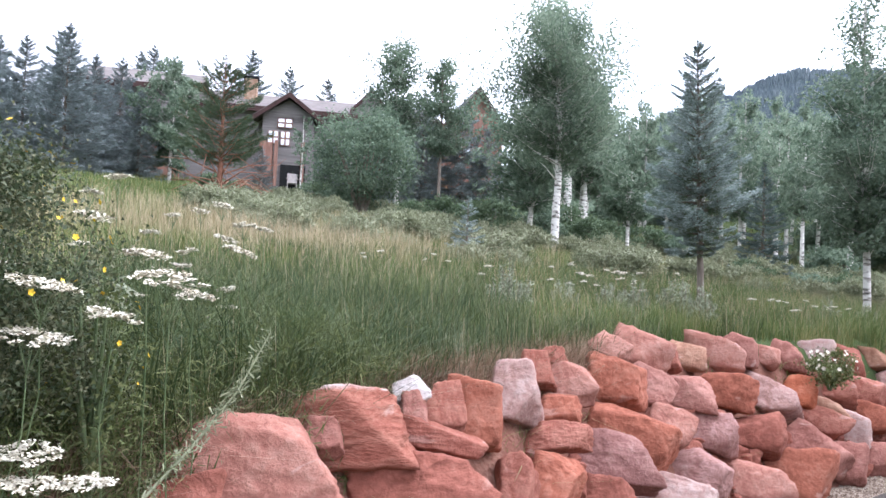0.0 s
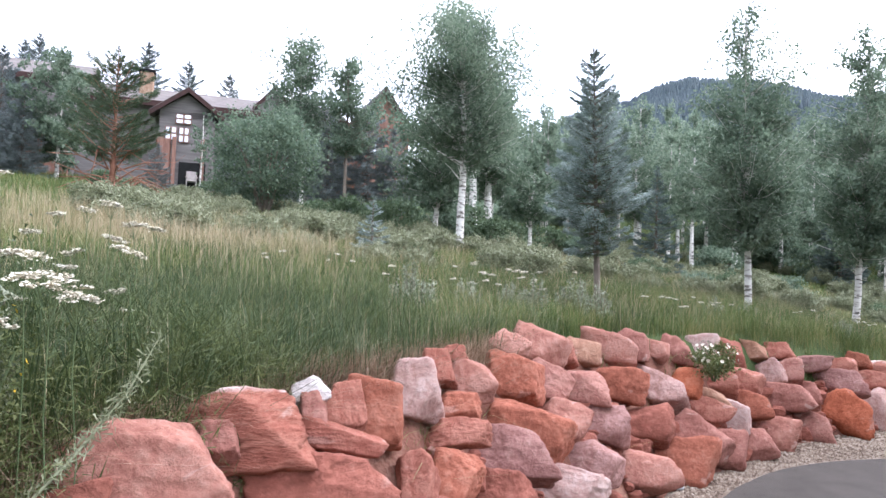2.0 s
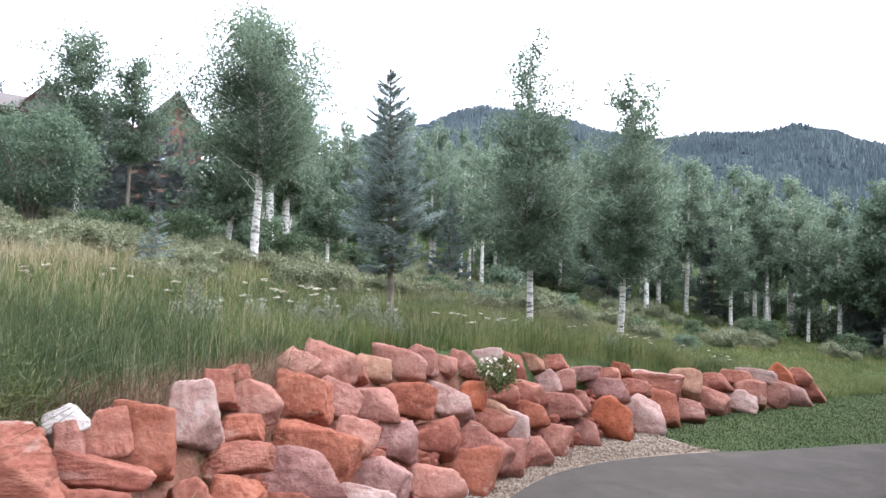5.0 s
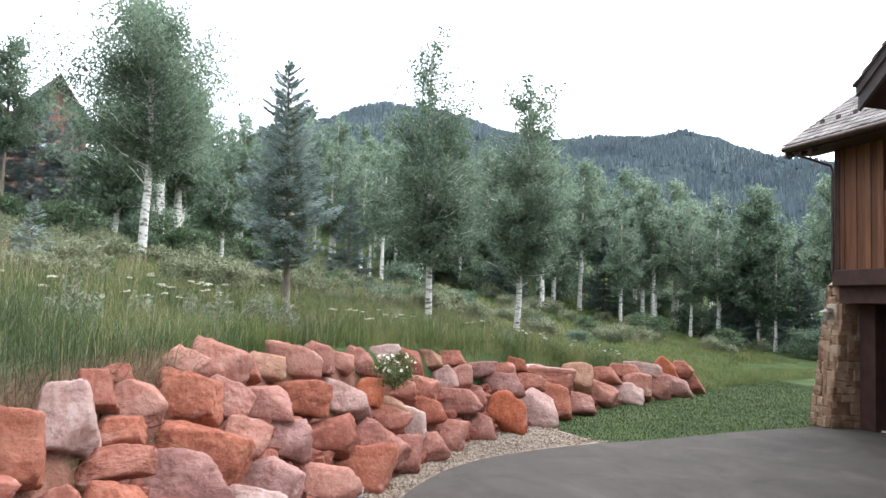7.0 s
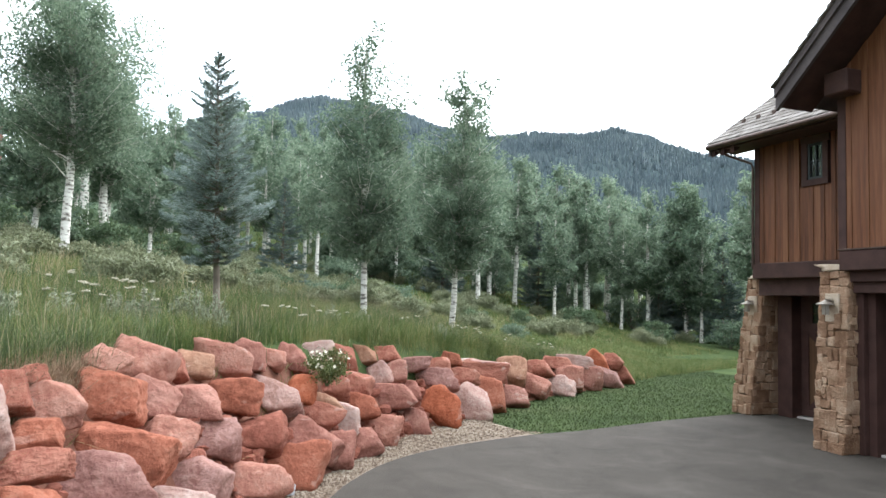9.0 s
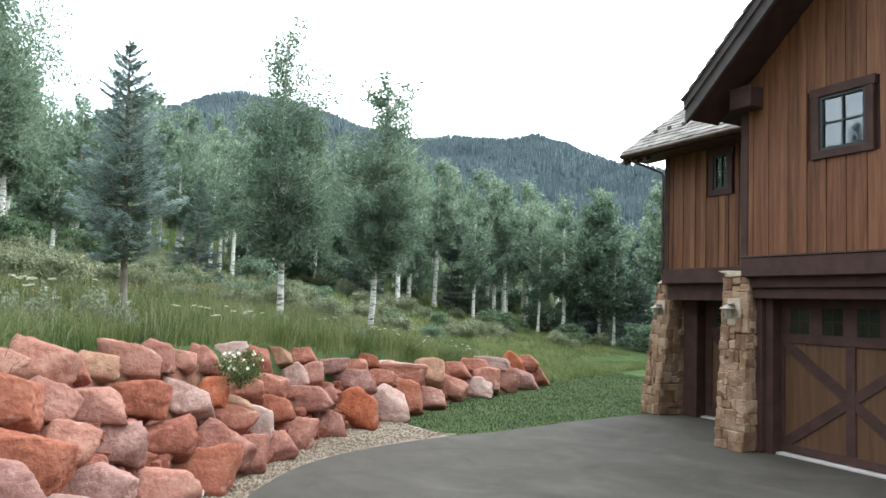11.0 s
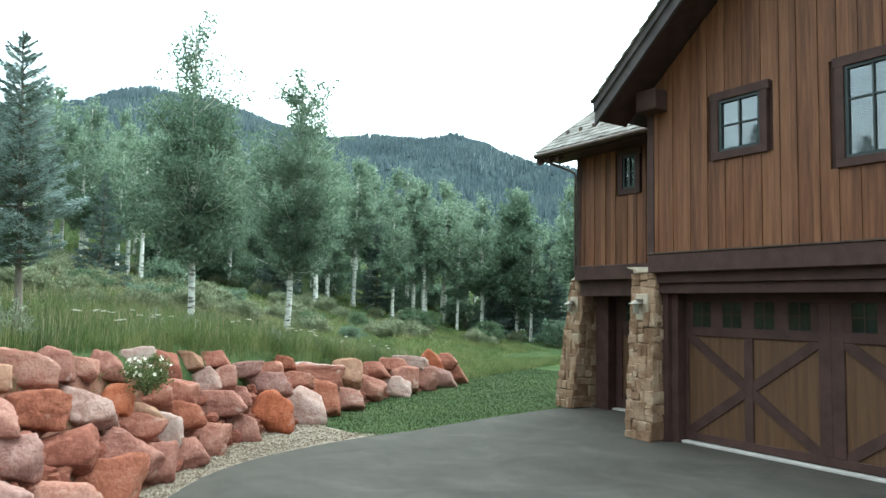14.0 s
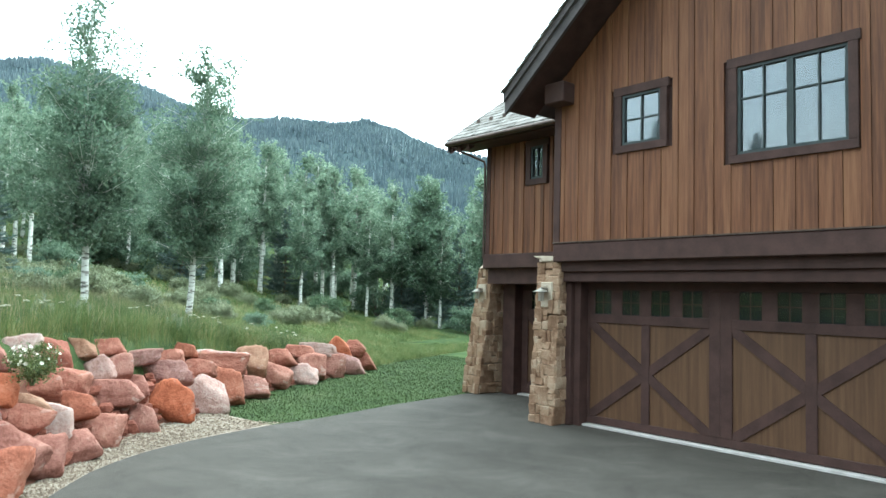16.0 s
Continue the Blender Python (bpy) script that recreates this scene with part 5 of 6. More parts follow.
chair = thing("porch_chair", 0, 0, 0, "white slatted chair on the lodge porch", "chair")
chair.matrix_basis = lodge.matrix_basis @ pose(-0.15, 0.0, 0.0)
for n, b in (("seat", (-0.3, 0.3, -0.3, 0.3, 0.4, 0.46)), ("backrest", (-0.3, 0.3, 0.26, 0.32, 0.46, 1.05)), ("leg", (-0.3, -0.24, -0.3, -0.24, -0.6, 0.4)), ("leg", (0.24, 0.3, -0.3, -0.24, -0.6, 0.4)),
             ("leg", (-0.3, -0.24, 0.24, 0.3, -0.6, 0.4)), ("leg", (0.24, 0.3, 0.24, 0.3, -0.6, 0.4)), ("armrest", (-0.36, -0.26, -0.3, 0.3, 0.66, 0.7)), ("armrest", (0.26, 0.36, -0.3, 0.3, 0.66, 0.7))):
    ob = new(n, box_mesh(n, *b, WHITE, 0.01))
    ob.parent = chair


# ---- meadow grass, sage and flowers ----
def blades(name, x, y, h, w, material, rng, lean=0.35, z=None):
    """Grass blades, bent over at the tip."""
    n = len(x)
    z = land(x, y) - 0.02 if z is None else z
    a = rng.uniform(0, 2 * np.pi, n)
    b = a + rng.uniform(0.9, 2.2, n)
    d = np.stack([np.cos(a), np.sin(a)], -1) * (h * rng.gamma(1.4, lean / 1.2, n))[:, None]
    s = np.stack([np.cos(b), np.sin(b)], -1) * (w / 2)[:, None]
    p = np.stack([x, y], -1)
    at = lambda q, zz: np.concatenate([q, zz[:, None]], 1)  # noqa: E731
    mid, tip = p + d * 0.35, p + d
    zm, zt = z + h * 0.62, z + h * rng.uniform(0.86, 1.0, n)
    v = np.stack([at(p - s, z), at(p + s, z), at(mid + s * 0.8, zm), at(tip, zt), at(mid - s * 0.8, zm)], 1)
    me = bpy.data.meshes.new(name)
    me.vertices.add(5 * n)
    me.vertices.foreach_set("co", v.astype(np.float32).ravel())
    me.loops.add(7 * n)
    me.loops.foreach_set("vertex_index", (np.array([0, 1, 2, 4, 4, 2, 3])[None] + 5 * np.arange(n)[:, None]).astype(np.int32).ravel())
    me.polygons.add(2 * n)
    me.polygons.foreach_set("loop_start", (np.array([0, 4])[None] + 7 * np.arange(n)[:, None]).astype(np.int32).ravel())
    me.update(calc_edges=True)
    me.materials.append(material)
    return me


def tufted(n, per, x0, x1, y0, y1, near, far, rng, spread=0.07):
    """Places of blades, in tufts, in a stretch of the meadow that lies near to far metres behind the wall's foot."""
    m = int(n / per * 6)
    x, y = rng.uniform(x0, x1, m), rng.uniform(y0, y1, m)
    sd = behind(x, y)
    az = np.degrees(np.arctan2(x - 2.4, y - 0.15))
    keep = (sd > near - (0.7 if near < 1.5 else 0.0) * smooth_step(7, 12, x) + (0.33 if near == 1.0 else 0.0) * (1 - smooth_step(3, 5, x))) & (sd < far) & (az > -48) & (az < 62)
    x, y = x[keep][: n // per], y[keep][: n // per]
    x, y = np.repeat(x, per), np.repeat(y, per)
    return x + rng.normal(0, spread, len(x)), y + rng.normal(0, spread, len(x))


def stuff(name, me, label, category):
    return tagged(new(name, me), label, category, kind="stuff")


FERN = leafy("feathery_leaves", [(0.25, (0.055, 0.075, 0.020)), (0.55, (0.100, 0.122, 0.038)), (0.8, (0.165, 0.178, 0.068))], 2, 0.6, 0.25)
rg = np.random.default_rng(5)
BANDS = (("near_meadow_grass", 200000, 14, (-3, 26, -0.5, 24), 1.0, 3.6, 0.36, 0.0042, 0.05), ("meadow_grass", 150000, 14, (-14, 26, 2, 32), 3.4, 11, 0.34, 0.008, 0.09),
         ("far_meadow_grass", 130000, 10, (-40, 50, 4, 62), 10, 45, 0.32, 0.022, 0.2))
for name, n, per, (x0, x1, y0, y1), near, far, h, w, spread in BANDS:
    x, y = tufted(n, per, x0, x1, y0, y1, near, far, rg, spread)
    patch = np.array([noise.noise((a * 0.35, b * 0.35, 7)) + 0.7 * noise.noise((a * 1.7, b * 1.7, 3)) for a, b in zip(x[::per], y[::per])]).repeat(per)[: len(x)]
    hh = h * (1 + 0.5 * patch) * rg.uniform(0.5, 1.25, len(x)) * (1 - 0.3 * smooth_step(7, 13, x))
    stuff(name, blades(name, x, y, hh, w * rg.uniform(0.6, 1.3, len(x)), GRASS, rg, 0.45), "tall green meadow grass on the slope", "grass")
# darker blue-green clumps among the grass
x, y = tufted(40000, 50, -3, 13, 0, 20, 1.25, 7, rg, 0.11)
stuff("blue_green_clump", blades("blue_green_clump", x, y, rg.uniform(0.2, 0.5, len(x)) * (1 - 0.35 * smooth_step(7, 13, x)), np.full(len(x), 0.005), BLUEGRASS, rg, 0.6), "blue-green grass clumps near the wall", "grass")
n = 14000
x, y = np.concatenate([rg.normal(0.3, 0.75, n // 2), rg.normal(-0.35, 0.7, n // 2)]), np.concatenate([rg.normal(5.6, 0.9, n // 2), rg.normal(4.2, 0.8, n // 2)])
keep = behind(x, y) > 1.15
stuff("lush_grass", blades("lush_grass", x[keep], y[keep], rg.uniform(0.25, 0.58, keep.sum()), np.full(keep.sum(), 0.0045), BLUEGRASS, rg, 0.45), "lush dark green grass above the wall", "grass")
# long arching blades among the yarrow
n = 7000
x, y = rg.uniform(-0.9, 0.85, n), rg.uniform(1.3, 4.2, n)
keep = behind(x, y) > 1.1
stuff("arching_grass", blades("arching_grass", x[keep], y[keep], rg.uniform(0.3, 0.7, keep.sum()), rg.uniform(0.004, 0.009, keep.sum()), BLUEGRASS, rg, 0.55), "long arching green grass among the yarrow", "grass")
# feathery leaves filling the ground between the yarrow
n = 60000
x, y = rg.uniform(-1.0, 1.0, n), rg.uniform(1.0, 3.9, n)
keep = behind(x, y) > 0.85
x, y = x[keep], y[keep]
c = np.stack([x, y, land(x, y) + rg.beta(1.3, 2.2, len(x)) * 0.5], -1)
stuff("feathery_undergrowth", leaf_cloud("feathery_undergrowth", c, 0.024, rg, FERN, tall=1.7, slim=0.1), "dense feathery yarrow leaves", "undergrowth")
# blue-grey bunches just behind the crest
for bx, by in ((0.80, 3.75), (0.66, 3.95), (1.05, 4.75), (1.5, 6.3), (2.1, 8.0)):
    n = 260
    x, y = rg.normal(bx, 0.03, n), rg.normal(by, 0.03, n)
    tagged(new("grass_bunch", blades("grass_bunch", x, y, rg.uniform(0.2, 0.42, n), np.full(n, 0.004), SAGE, rg, 0.4)), "blue-grey bunch grass behind the boulders", "grass", "blue-grey bunches", kind="stuff")
# pale seed stalks standing over the grass
for name, n, box, near, far, w in (("seed_stalk", 5000, (-3, 14, 0, 20), 1.3, 5, 0.004), ("far_seed_stalk", 11000, (-18, 20, 5, 32), 5, 17, 0.009)):
    x, y = tufted(n, 4, *box, near, far, rg, 0.12)
    stuff(name, blades(name, x, y, rg.uniform(0.35, 0.62, len(x)) * (1 - 0.4 * smooth_step(7, 13, x)), np.full(len(x), w), DRYGRASS, rg, 0.2), "straw-coloured grass seed stalks", "grass")
# the tan patch high on the slope, and dry fringes along the wall's crest
n = 5000
x, y = rg.normal(-3.6, 1.6, n), rg.normal(11.0, 1.9, n)
stuff("dry_grass_patch", blades("dry_grass_patch", x, y, rg.uniform(0.3, 0.66, n), np.full(n, 0.009), DRYGRASS, rg, 0.25), "tan dry grass patch with seed heads", "grass")
step = np.diff(LINE, axis=0)
side = np.stack([-step[:, 1], step[:, 0]], -1) / np.hypot(*step.T)[:, None]
i = rg.integers(26, 55, 420)
q = LINE[i] + step[i] * rg.random((420, 1)) + side[i] * rg.uniform(1.08, 1.5, (420, 1))
q = q.repeat(45, 0) + rg.normal(0, 0.05, (420 * 45, 2))
x, y = q.T
stuff("dry_fringe", blades("dry_fringe", x, y, rg.uniform(0.1, 0.3, len(x)), np.full(len(x), 0.004), DEADGRASS, rg, 0.8), "dry brown grass hanging over the wall's crest", "grass")

# mown lawn between wall, drive and house
n = 120000
x, y = rg.uniform(7.2, 20, n), rg.uniform(10.4, 21, n)
edge_y = np.interp(x, [7.2, 7.99, 9.2, 11.24, 13.3, 14.4, 14.5, 20], [10.4, 10.8, 11.2, 11.8, 12.22, 12.45, 12.0, 12.0])
left_x = np.interp(y, [10.4, 10.9, 11.2, 11.4, 11.7, 12.3, 12.8], [9.2, 8.25, 7.75, 7.62, 7.62, 7.85, 8.1])
keep = (y > edge_y + 0.02) & (behind(x, y) < np.where(x > 14, 1.0, 0.1)) & (x > left_x + rg.normal(0, 0.05, n)) & ~((x > 13.5) & (y < 12.5))
x, y = x[keep], y[keep]
stuff("lawn_grass", blades("lawn_grass", x, y, rg.uniform(0.03, 0.065, len(x)), np.full(len(x), 0.012), LAWN, rg, 0.6), "short mown green lawn beside the drive", "lawn")

# pea gravel between the boulders and the asphalt
edge = spline(EDGE[5:] , 12)
px, py = [], []
for _ in range(15000):
    i = rg.integers(0, len(LINE[40:105]) - 1)
    q = LINE[40 + i] + (LINE[41 + i] - LINE[40 + i]) * rg.random()
    j = np.argmin(np.hypot(*(edge - q).T))
    p = q + (edge[j] - q) * rg.uniform(-0.35, 0.98)
    px.append(p[0]), py.append(p[1])
px, py = np.array(px), np.array(py)
keep = px < np.interp(py, [10.4, 10.9, 11.2, 11.4, 11.7, 12.3, 12.8], [9.2, 8.3, 7.85, 7.72, 7.7, 7.9, 8.15])
px, py = px[keep], py[keep]
pz = drive(px, py) + 0.002
octa = np.array([(1, 0, 0), (0, 1, 0), (-1, 0, 0), (0, -1, 0), (0, 0, 0.7), (0, 0, -0.7)])
tri = np.array([(0, 1, 4), (1, 2, 4), (2, 3, 4), (3, 0, 4)])
sz = rg.uniform(0.009, 0.026, len(px))
turn = rg.uniform(0, 6.28, len(px))
c, s = np.cos(turn)[:, None], np.sin(turn)[:, None]
loc = octa[None] * sz[:, None, None] * rg.uniform(0.7, 1.3, (len(px), 6, 1))
rot = np.stack([loc[..., 0] * c - loc[..., 1] * s, loc[..., 0] * s + loc[..., 1] * c, loc[..., 2]], -1) + np.stack([px, py, pz], -1)[:, None]
verts = rot.reshape(-1, 3)
faces = (tri[None] + 6 * np.arange(len(px))[:, None, None]).reshape(-1, 3)
stuff("pea_gravel", mesh_of("pea_gravel", verts.tolist(), faces.tolist(), GRAVEL), "tan and grey pea gravel strip", "gravel")
kerb = edge[edge[:, 0] < 8.0]
gv = [(float(a), float(b), float(drive(a, b)) - 0.004) for a, b in np.concatenate([LINE[40:98] + (-0.15, 0.1), kerb[::-1] + (0.03, -0.03)])]
tagged(new("gravel_bed", mesh_of("gravel_bed", gv, [tuple(range(len(gv)))], GRAVEL)), "sandy gravel bed along the wall", "gravel bed", kind="structure")

# weeds rooted in the joints of the wall
n = 170
i = rg.integers(28, 112, n)
q = LINE[i] + step[i] * rg.random((n, 1)) + side[i] * rg.uniform(0.25, 0.95, (n, 1))
q = q.repeat(16, 0) + rg.normal(0, 0.03, (n * 16, 2))
stuff("joint_weeds", blades("joint_weeds", *q.T, rg.uniform(0.1, 0.26, n * 16), np.full(n * 16, 0.006), GRASS, rg, 0.9), "small weeds growing between the boulders", "weeds")
# red earth between and behind the boulders
rows = []
for i in range(8, 124):
    t = LINE[i + 1] - LINE[i]
    nrm = np.array([-t[1], t[0]]) / np.hypot(*t)
    rows.append([LINE[i] + nrm * s for s in np.linspace(0.12, 1.0 if i < 70 else 1.0 - 0.62 * min(1, (i - 70) / 40), 8)])
grid = np.array(rows)
reach = np.linspace(0, 1, 8)[None] * np.array([0.88 if i < 70 else 0.88 - 0.62 * min(1, (i - 70) / 40) for i in range(8, 124)])[:, None] + 0.12
packed = drive(grid[..., 0], grid[..., 1]) + (reach - 0.065) / 0.79 - 0.17
gz = np.maximum(land(grid[..., 0], grid[..., 1]) + 0.035, np.minimum(packed, meadow(grid[..., 0], grid[..., 1], reach) + 0.02)) + rg.normal(0, 0.016, grid.shape[:2])
gv = [(*grid[i, j], gz[i, j]) for i in range(len(rows)) for j in range(8)]
gf = [(i * 8 + j, i * 8 + j + 8, i * 8 + j + 9, i * 8 + j + 1) for i in range(len(rows) - 1) for j in range(7)]
tagged(new("earth_bank", mesh_of("earth_bank", gv, gf, RED_SOIL, True)), "bare red earth bank behind the boulders", "earth bank", kind="structure")
# rubble packed behind and between the boulders
rv, rf = [], []
for k in range(520):
    i = int(rg.integers(24, 129))
    q, t = LINE[i], LINE[i + 1] - LINE[i]
    nrm = np.array([-t[1], t[0]]) / np.hypot(*t)
    top = 0.8 if i < 80 else 0.8 - 0.6 * (i - 80) / 50
    hgt = rg.uniform(0.05, top)
    p = q + nrm * (0.8 * hgt + 0.17)
    bm = stone_verts(5000 + k, 2, 4, 14, 0.05, 0, 0.4)
    sc = rg.uniform(0.10, 0.24)
    base = len(rv)
    for v in bm.verts:
        rv.append((p[0] + v.co.x * sc, p[1] + v.co.y * sc, float(drive(p[0], p[1])) + hgt + v.co.z * sc * 0.8))
    rf += [tuple(base + v.index for v in f.verts) for f in bm.faces]
    bm.free()
stuff("rubble", mesh_of("rubble", rv, rf, ROCK["r"], False), "small red sandstone rubble between the boulders", "rubble")


# ---- sagebrush and low shrubs ----
def sage_mesh(seed, w, h, stems, leaf, foliage=None, per=40):
    """Upright grey stems set with narrow leaves."""
    rng = np.random.default_rng(seed)
    paths, cen = [], []
    for _ in range(stems):
        a, r = rng.uniform(0, 6.28), w * 0.5 * math.sqrt(rng.random())
        hh = h * rng.uniform(0.55, 1.05) * (1 - 0.35 * (r / (w * 0.5)) ** 2)
        base, tip = Vector((math.cos(a) * r * 0.35, math.sin(a) * r * 0.35, 0)), Vector((math.cos(a) * r, math.sin(a) * r, hh))
        paths.append([(base, 0.008 * h), (base.lerp(tip, 0.6) + Vector((0, 0, 0.03)), 0.005 * h), (tip, 0.002)])
        for s in rng.uniform(0.25, 1.0, per):
            cen.append(base.lerp(tip, s) + Vector(rng.normal(0, 0.035 * w, 3)))
    v, f = tubes(paths, 4)
    return mesh_of("stem", v, f, BARK, True), leaf_cloud("foliage", np.array(cen), leaf, rng, foliage or SAGE, tall=1.5, slim=0.28)


SAGES = [sage_mesh(70 + i, 1.1, 0.7, 75, 0.036, per=95) for i in range(3)]
srng = random.Random(11)
count = 0
while count < 270:
    az, d = radians(srng.uniform(-34, 44)), srng.uniform(12.5, 40)
    x, y = 2.4 + d * math.sin(az), d * math.cos(az)
    if float(behind(np.array([x]), np.array([y]))[0]) > 5:
        count += 1
        plant("sagebrush", SAGES[count % 3], x, y, "grey-green sagebrush in the meadow", "shrub", "sagebrush of the meadow", srng.uniform(0.6, 1.25), srng.uniform(0, 360), names=("stem", "foliage"))
NEAR_SAGE = [sage_mesh(80 + i, 0.36, 0.5, 40, 0.019, SILVER_SAGE) for i in range(2)]
for x, y, k in ((2.62, 9.35, 1.0), (2.9, 9.5, 0.9), (2.1, 8.9, 0.9), (1.85, 8.8, 0.8), (0.9, 7.4, 1.0), (4.9, 12.1, 0.8), (5.6, 12.9, 0.7), (7.6, 14.2, 0.7), (-0.4, 3.2, 0.9), (0.2, 2.4, 0.75), (1.4, 8.2, 0.8)):
    plant("sagebrush", NEAR_SAGE[int(x * 10) % 2], x, y, "young silvery sagebrush near the wall", "shrub", "young sage near the wall", k * 1.35, x * 99, names=("stem", "foliage"))
LOW = [shrub_meshes(90 + i, 2.0, 1.25, 3600, 0.05, (OAK_LEAF, ASPEN_LEAF, OAK_LEAF)[i], BARK, 36, 6, 0.02) for i in range(3)]
for i, (x, y, k) in enumerate([(-3.5, 27.5, 1.1), (-1.8, 28.5, 1.2), (0.4, 27.5, 1.1), (2.2, 27.2, 1.0), (3.8, 27, 0.9), (-5.5, 29, 1.1), (5.2, 22.4, 0.6), (6.4, 21.5, 0.5), (7.6, 23.0, 0.6), (-6.3, 25.8, 0.8), (10.5, 26.5, 0.7), (13.0, 25.0, 0.5), (16, 27, 0.6), (-10.8, 29.8, 0.9), (-4.3, 31, 1.3), (-1, 30.5, 1.3),
                              (12.9, 21.5, 0.45), (20.5, 30, 0.9), (24, 29, 0.9), (9, 30, 1.1), (-12.5, 31.5, 1.0), (-15.5, 27.5, 0.8), (27, 33, 1.0)]):
    plant("green_shrub", LOW[i % 3], x, y, "low dark-green shrub at the wood's edge", "shrub", "low shrubs at the wood's edge", k, i * 50, names=("branch", "foliage"))

shade = random.Random(23)
for i in range(70):
    a, d = radians(shade.uniform(-4, 60)), shade.uniform(38, 66)
    x, y = 2.4 + d * math.sin(a), d * math.cos(a)
    plant("green_shrub", LOW[1], x, y, "leafy undergrowth shrub beneath the aspens", "shrub", "undergrowth of the grove", shade.uniform(0.9, 1.6), i * 50, names=("branch", "foliage"))

# ---- flowers ----
PETAL = surface("white_petals", [(0.3, (0.50, 0.46, 0.35)), (0.7, (0.68, 0.64, 0.51))], 30, 0.8, 0, 80, island=0.4)
YELLOW = surface("yellow_petals", [(0.3, (0.70, 0.42, 0.02)), (0.7, (0.85, 0.60, 0.04))], 30, 0.7, 0, 80, island=0.4)
STEM = leafy("flower_stems", [(0.3, (0.085, 0.125, 0.05)), (0.7, (0.15, 0.19, 0.09))], 3, 0.4, 0.2)


def discs(name, centres, normals, radii, material, rng, sides=6):
    c, n = np.asarray(centres, float), np.asarray(normals, float)
    n = n / np.linalg.norm(n, axis=1, keepdims=True)
    u = np.cross(n, rng.normal(size=n.shape))
    u /= np.linalg.norm(u, axis=1, keepdims=True)
    w = np.cross(n, u)
    t = np.linspace(0, 2 * np.pi, sides, endpoint=False)
    v = c[:, None] + np.asarray(radii)[:, None, None] * (np.cos(t)[None, :, None] * u[:, None] + np.sin(t)[None, :, None] * w[:, None])
    return tri_mesh(name, v.reshape(-1, 3), np.full(len(c), sides), material)


flower_seed = [300]


def yarrow(x, y, z, width):
    """One yarrow: a stalk with feathery leaves under a flat head of many white florets."""
    flower_seed[0] += 1
    rng = np.random.default_rng(flower_seed[0])
    gz = height(x + 0.05, y)
    base, top = Vector((x + rng.normal(0, 0.06), y + rng.normal(0, 0.06), min(gz, z - 0.25))), Vector((x, y, z))
    ob = thing("yarrow", base.x, base.y, base.z, "white flat-headed yarrow flower on a tall green stalk", "flower", "yarrow above the wall")
    r = width / 2
    fork = top.lerp(base, min(0.5, 0.5 * r / max(0.1, (top - base).length)) + 0.06)
    main, paths = [[(base, 0.003), (base.lerp(top, 0.4) + Vector((0.02 * rng.normal(), 0.02 * rng.normal(), 0)), 0.0027), (base.lerp(top, 0.7) + Vector((0.015 * rng.normal(), 0.015 * rng.normal(), 0)), 0.0024), (fork, 0.002)]], []
    heads = []
    tilt = Vector((rng.normal(0, 0.12), rng.normal(0, 0.12), 1))
    for _ in range(max(6, int(width * 210))):
        a, q = rng.uniform(0, 6.28), r * math.sqrt(rng.random())
        h = Vector((math.cos(a) * q, math.sin(a) * q * 0.8, -0.12 * q * q / r - (tilt.x * math.cos(a) + tilt.y * math.sin(a)) * q + rng.normal(0, 0.004)))
        heads.append(top + h)
        if len(paths) < 9:
            paths.append([(fork, 0.0016), (fork.lerp(top + h, 0.6) + Vector((0, 0, -0.006)), 0.0012), (top + h, 0.0008)])
    v, f = tubes(paths, 4)
    tagged(part("flower_stem", mesh_of("flower_stem", v, f, STEM, True), ob), kind="stuff")
    v, f = tubes(main, 5)
    part("stalk", mesh_of("stalk", v, f, STEM, True), ob)
    cen, nor, rad = [], [], []
    for h in heads:
        for _ in range(16):
            cen.append(h + Vector((rng.normal(0, 0.0085), rng.normal(0, 0.0085), rng.normal(0.003, 0.003))))
            nor.append((rng.normal(0, 0.35), rng.normal(0, 0.35), 1))
            rad.append(rng.uniform(0.0035, 0.006))
    tagged(part("flower_head", discs("flower_head", cen, nor, rad, PETAL, rng), ob, "cream-white florets"), kind="stuff")
    s = rng.uniform(0.05, 0.8, 170)
    c = np.array([base.lerp(fork, float(q)) for q in s]) + rng.normal(0, 0.03, (170, 3))
    tagged(part("leaf", leaf_cloud("leaf", c, 0.016, rng, FERN, tall=1.8, slim=0.1), ob, "feathery green leaves"), kind="stuff")


yarrow(-0.15, 2.38, 2.11, 0.150)
yarrow(0.51, 1.87, 2.07, 0.214)
yarrow(-0.63, 3.27, 2.22, 0.098)
yarrow(-0.59, 3.29, 2.49, 0.098)
yarrow(-0.49, 3.36, 2.58, 0.147)
yarrow(0.50, 1.85, 1.92, 0.242)
yarrow(0.65, 1.99, 1.98, 0.158)
yarrow(-0.52, 3.35, 1.81, 0.098)
yarrow(-0.71, 3.19, 1.91, 0.114)
yarrow(0.61, 2.19, 2.17, 0.150)
yarrow(0.77, 2.09, 2.10, 0.242)
yarrow(0.63, 2.43, 2.03, 0.150)
yarrow(-0.06, 3.69, 1.85, 0.130)
yarrow(-0.01, 3.72, 1.91, 0.147)
yarrow(-0.03, 3.71, 2.01, 0.098)
yarrow(-0.40, 3.46, 1.96, 0.114)
yarrow(0.06, 2.57, 2.32, 0.150)
yarrow(0.55, 1.83, 1.60, 0.168)
yarrow(0.55, 1.80, 1.52, 0.223)
yarrow(0.67, 1.91, 1.51, 0.168)
yarrow(-0.58, 3.18, 1.22, 0.147)
yarrow(-0.21, 3.60, 2.21, 0.098)
yarrow(0.51, 2.90, 2.21, 0.150)
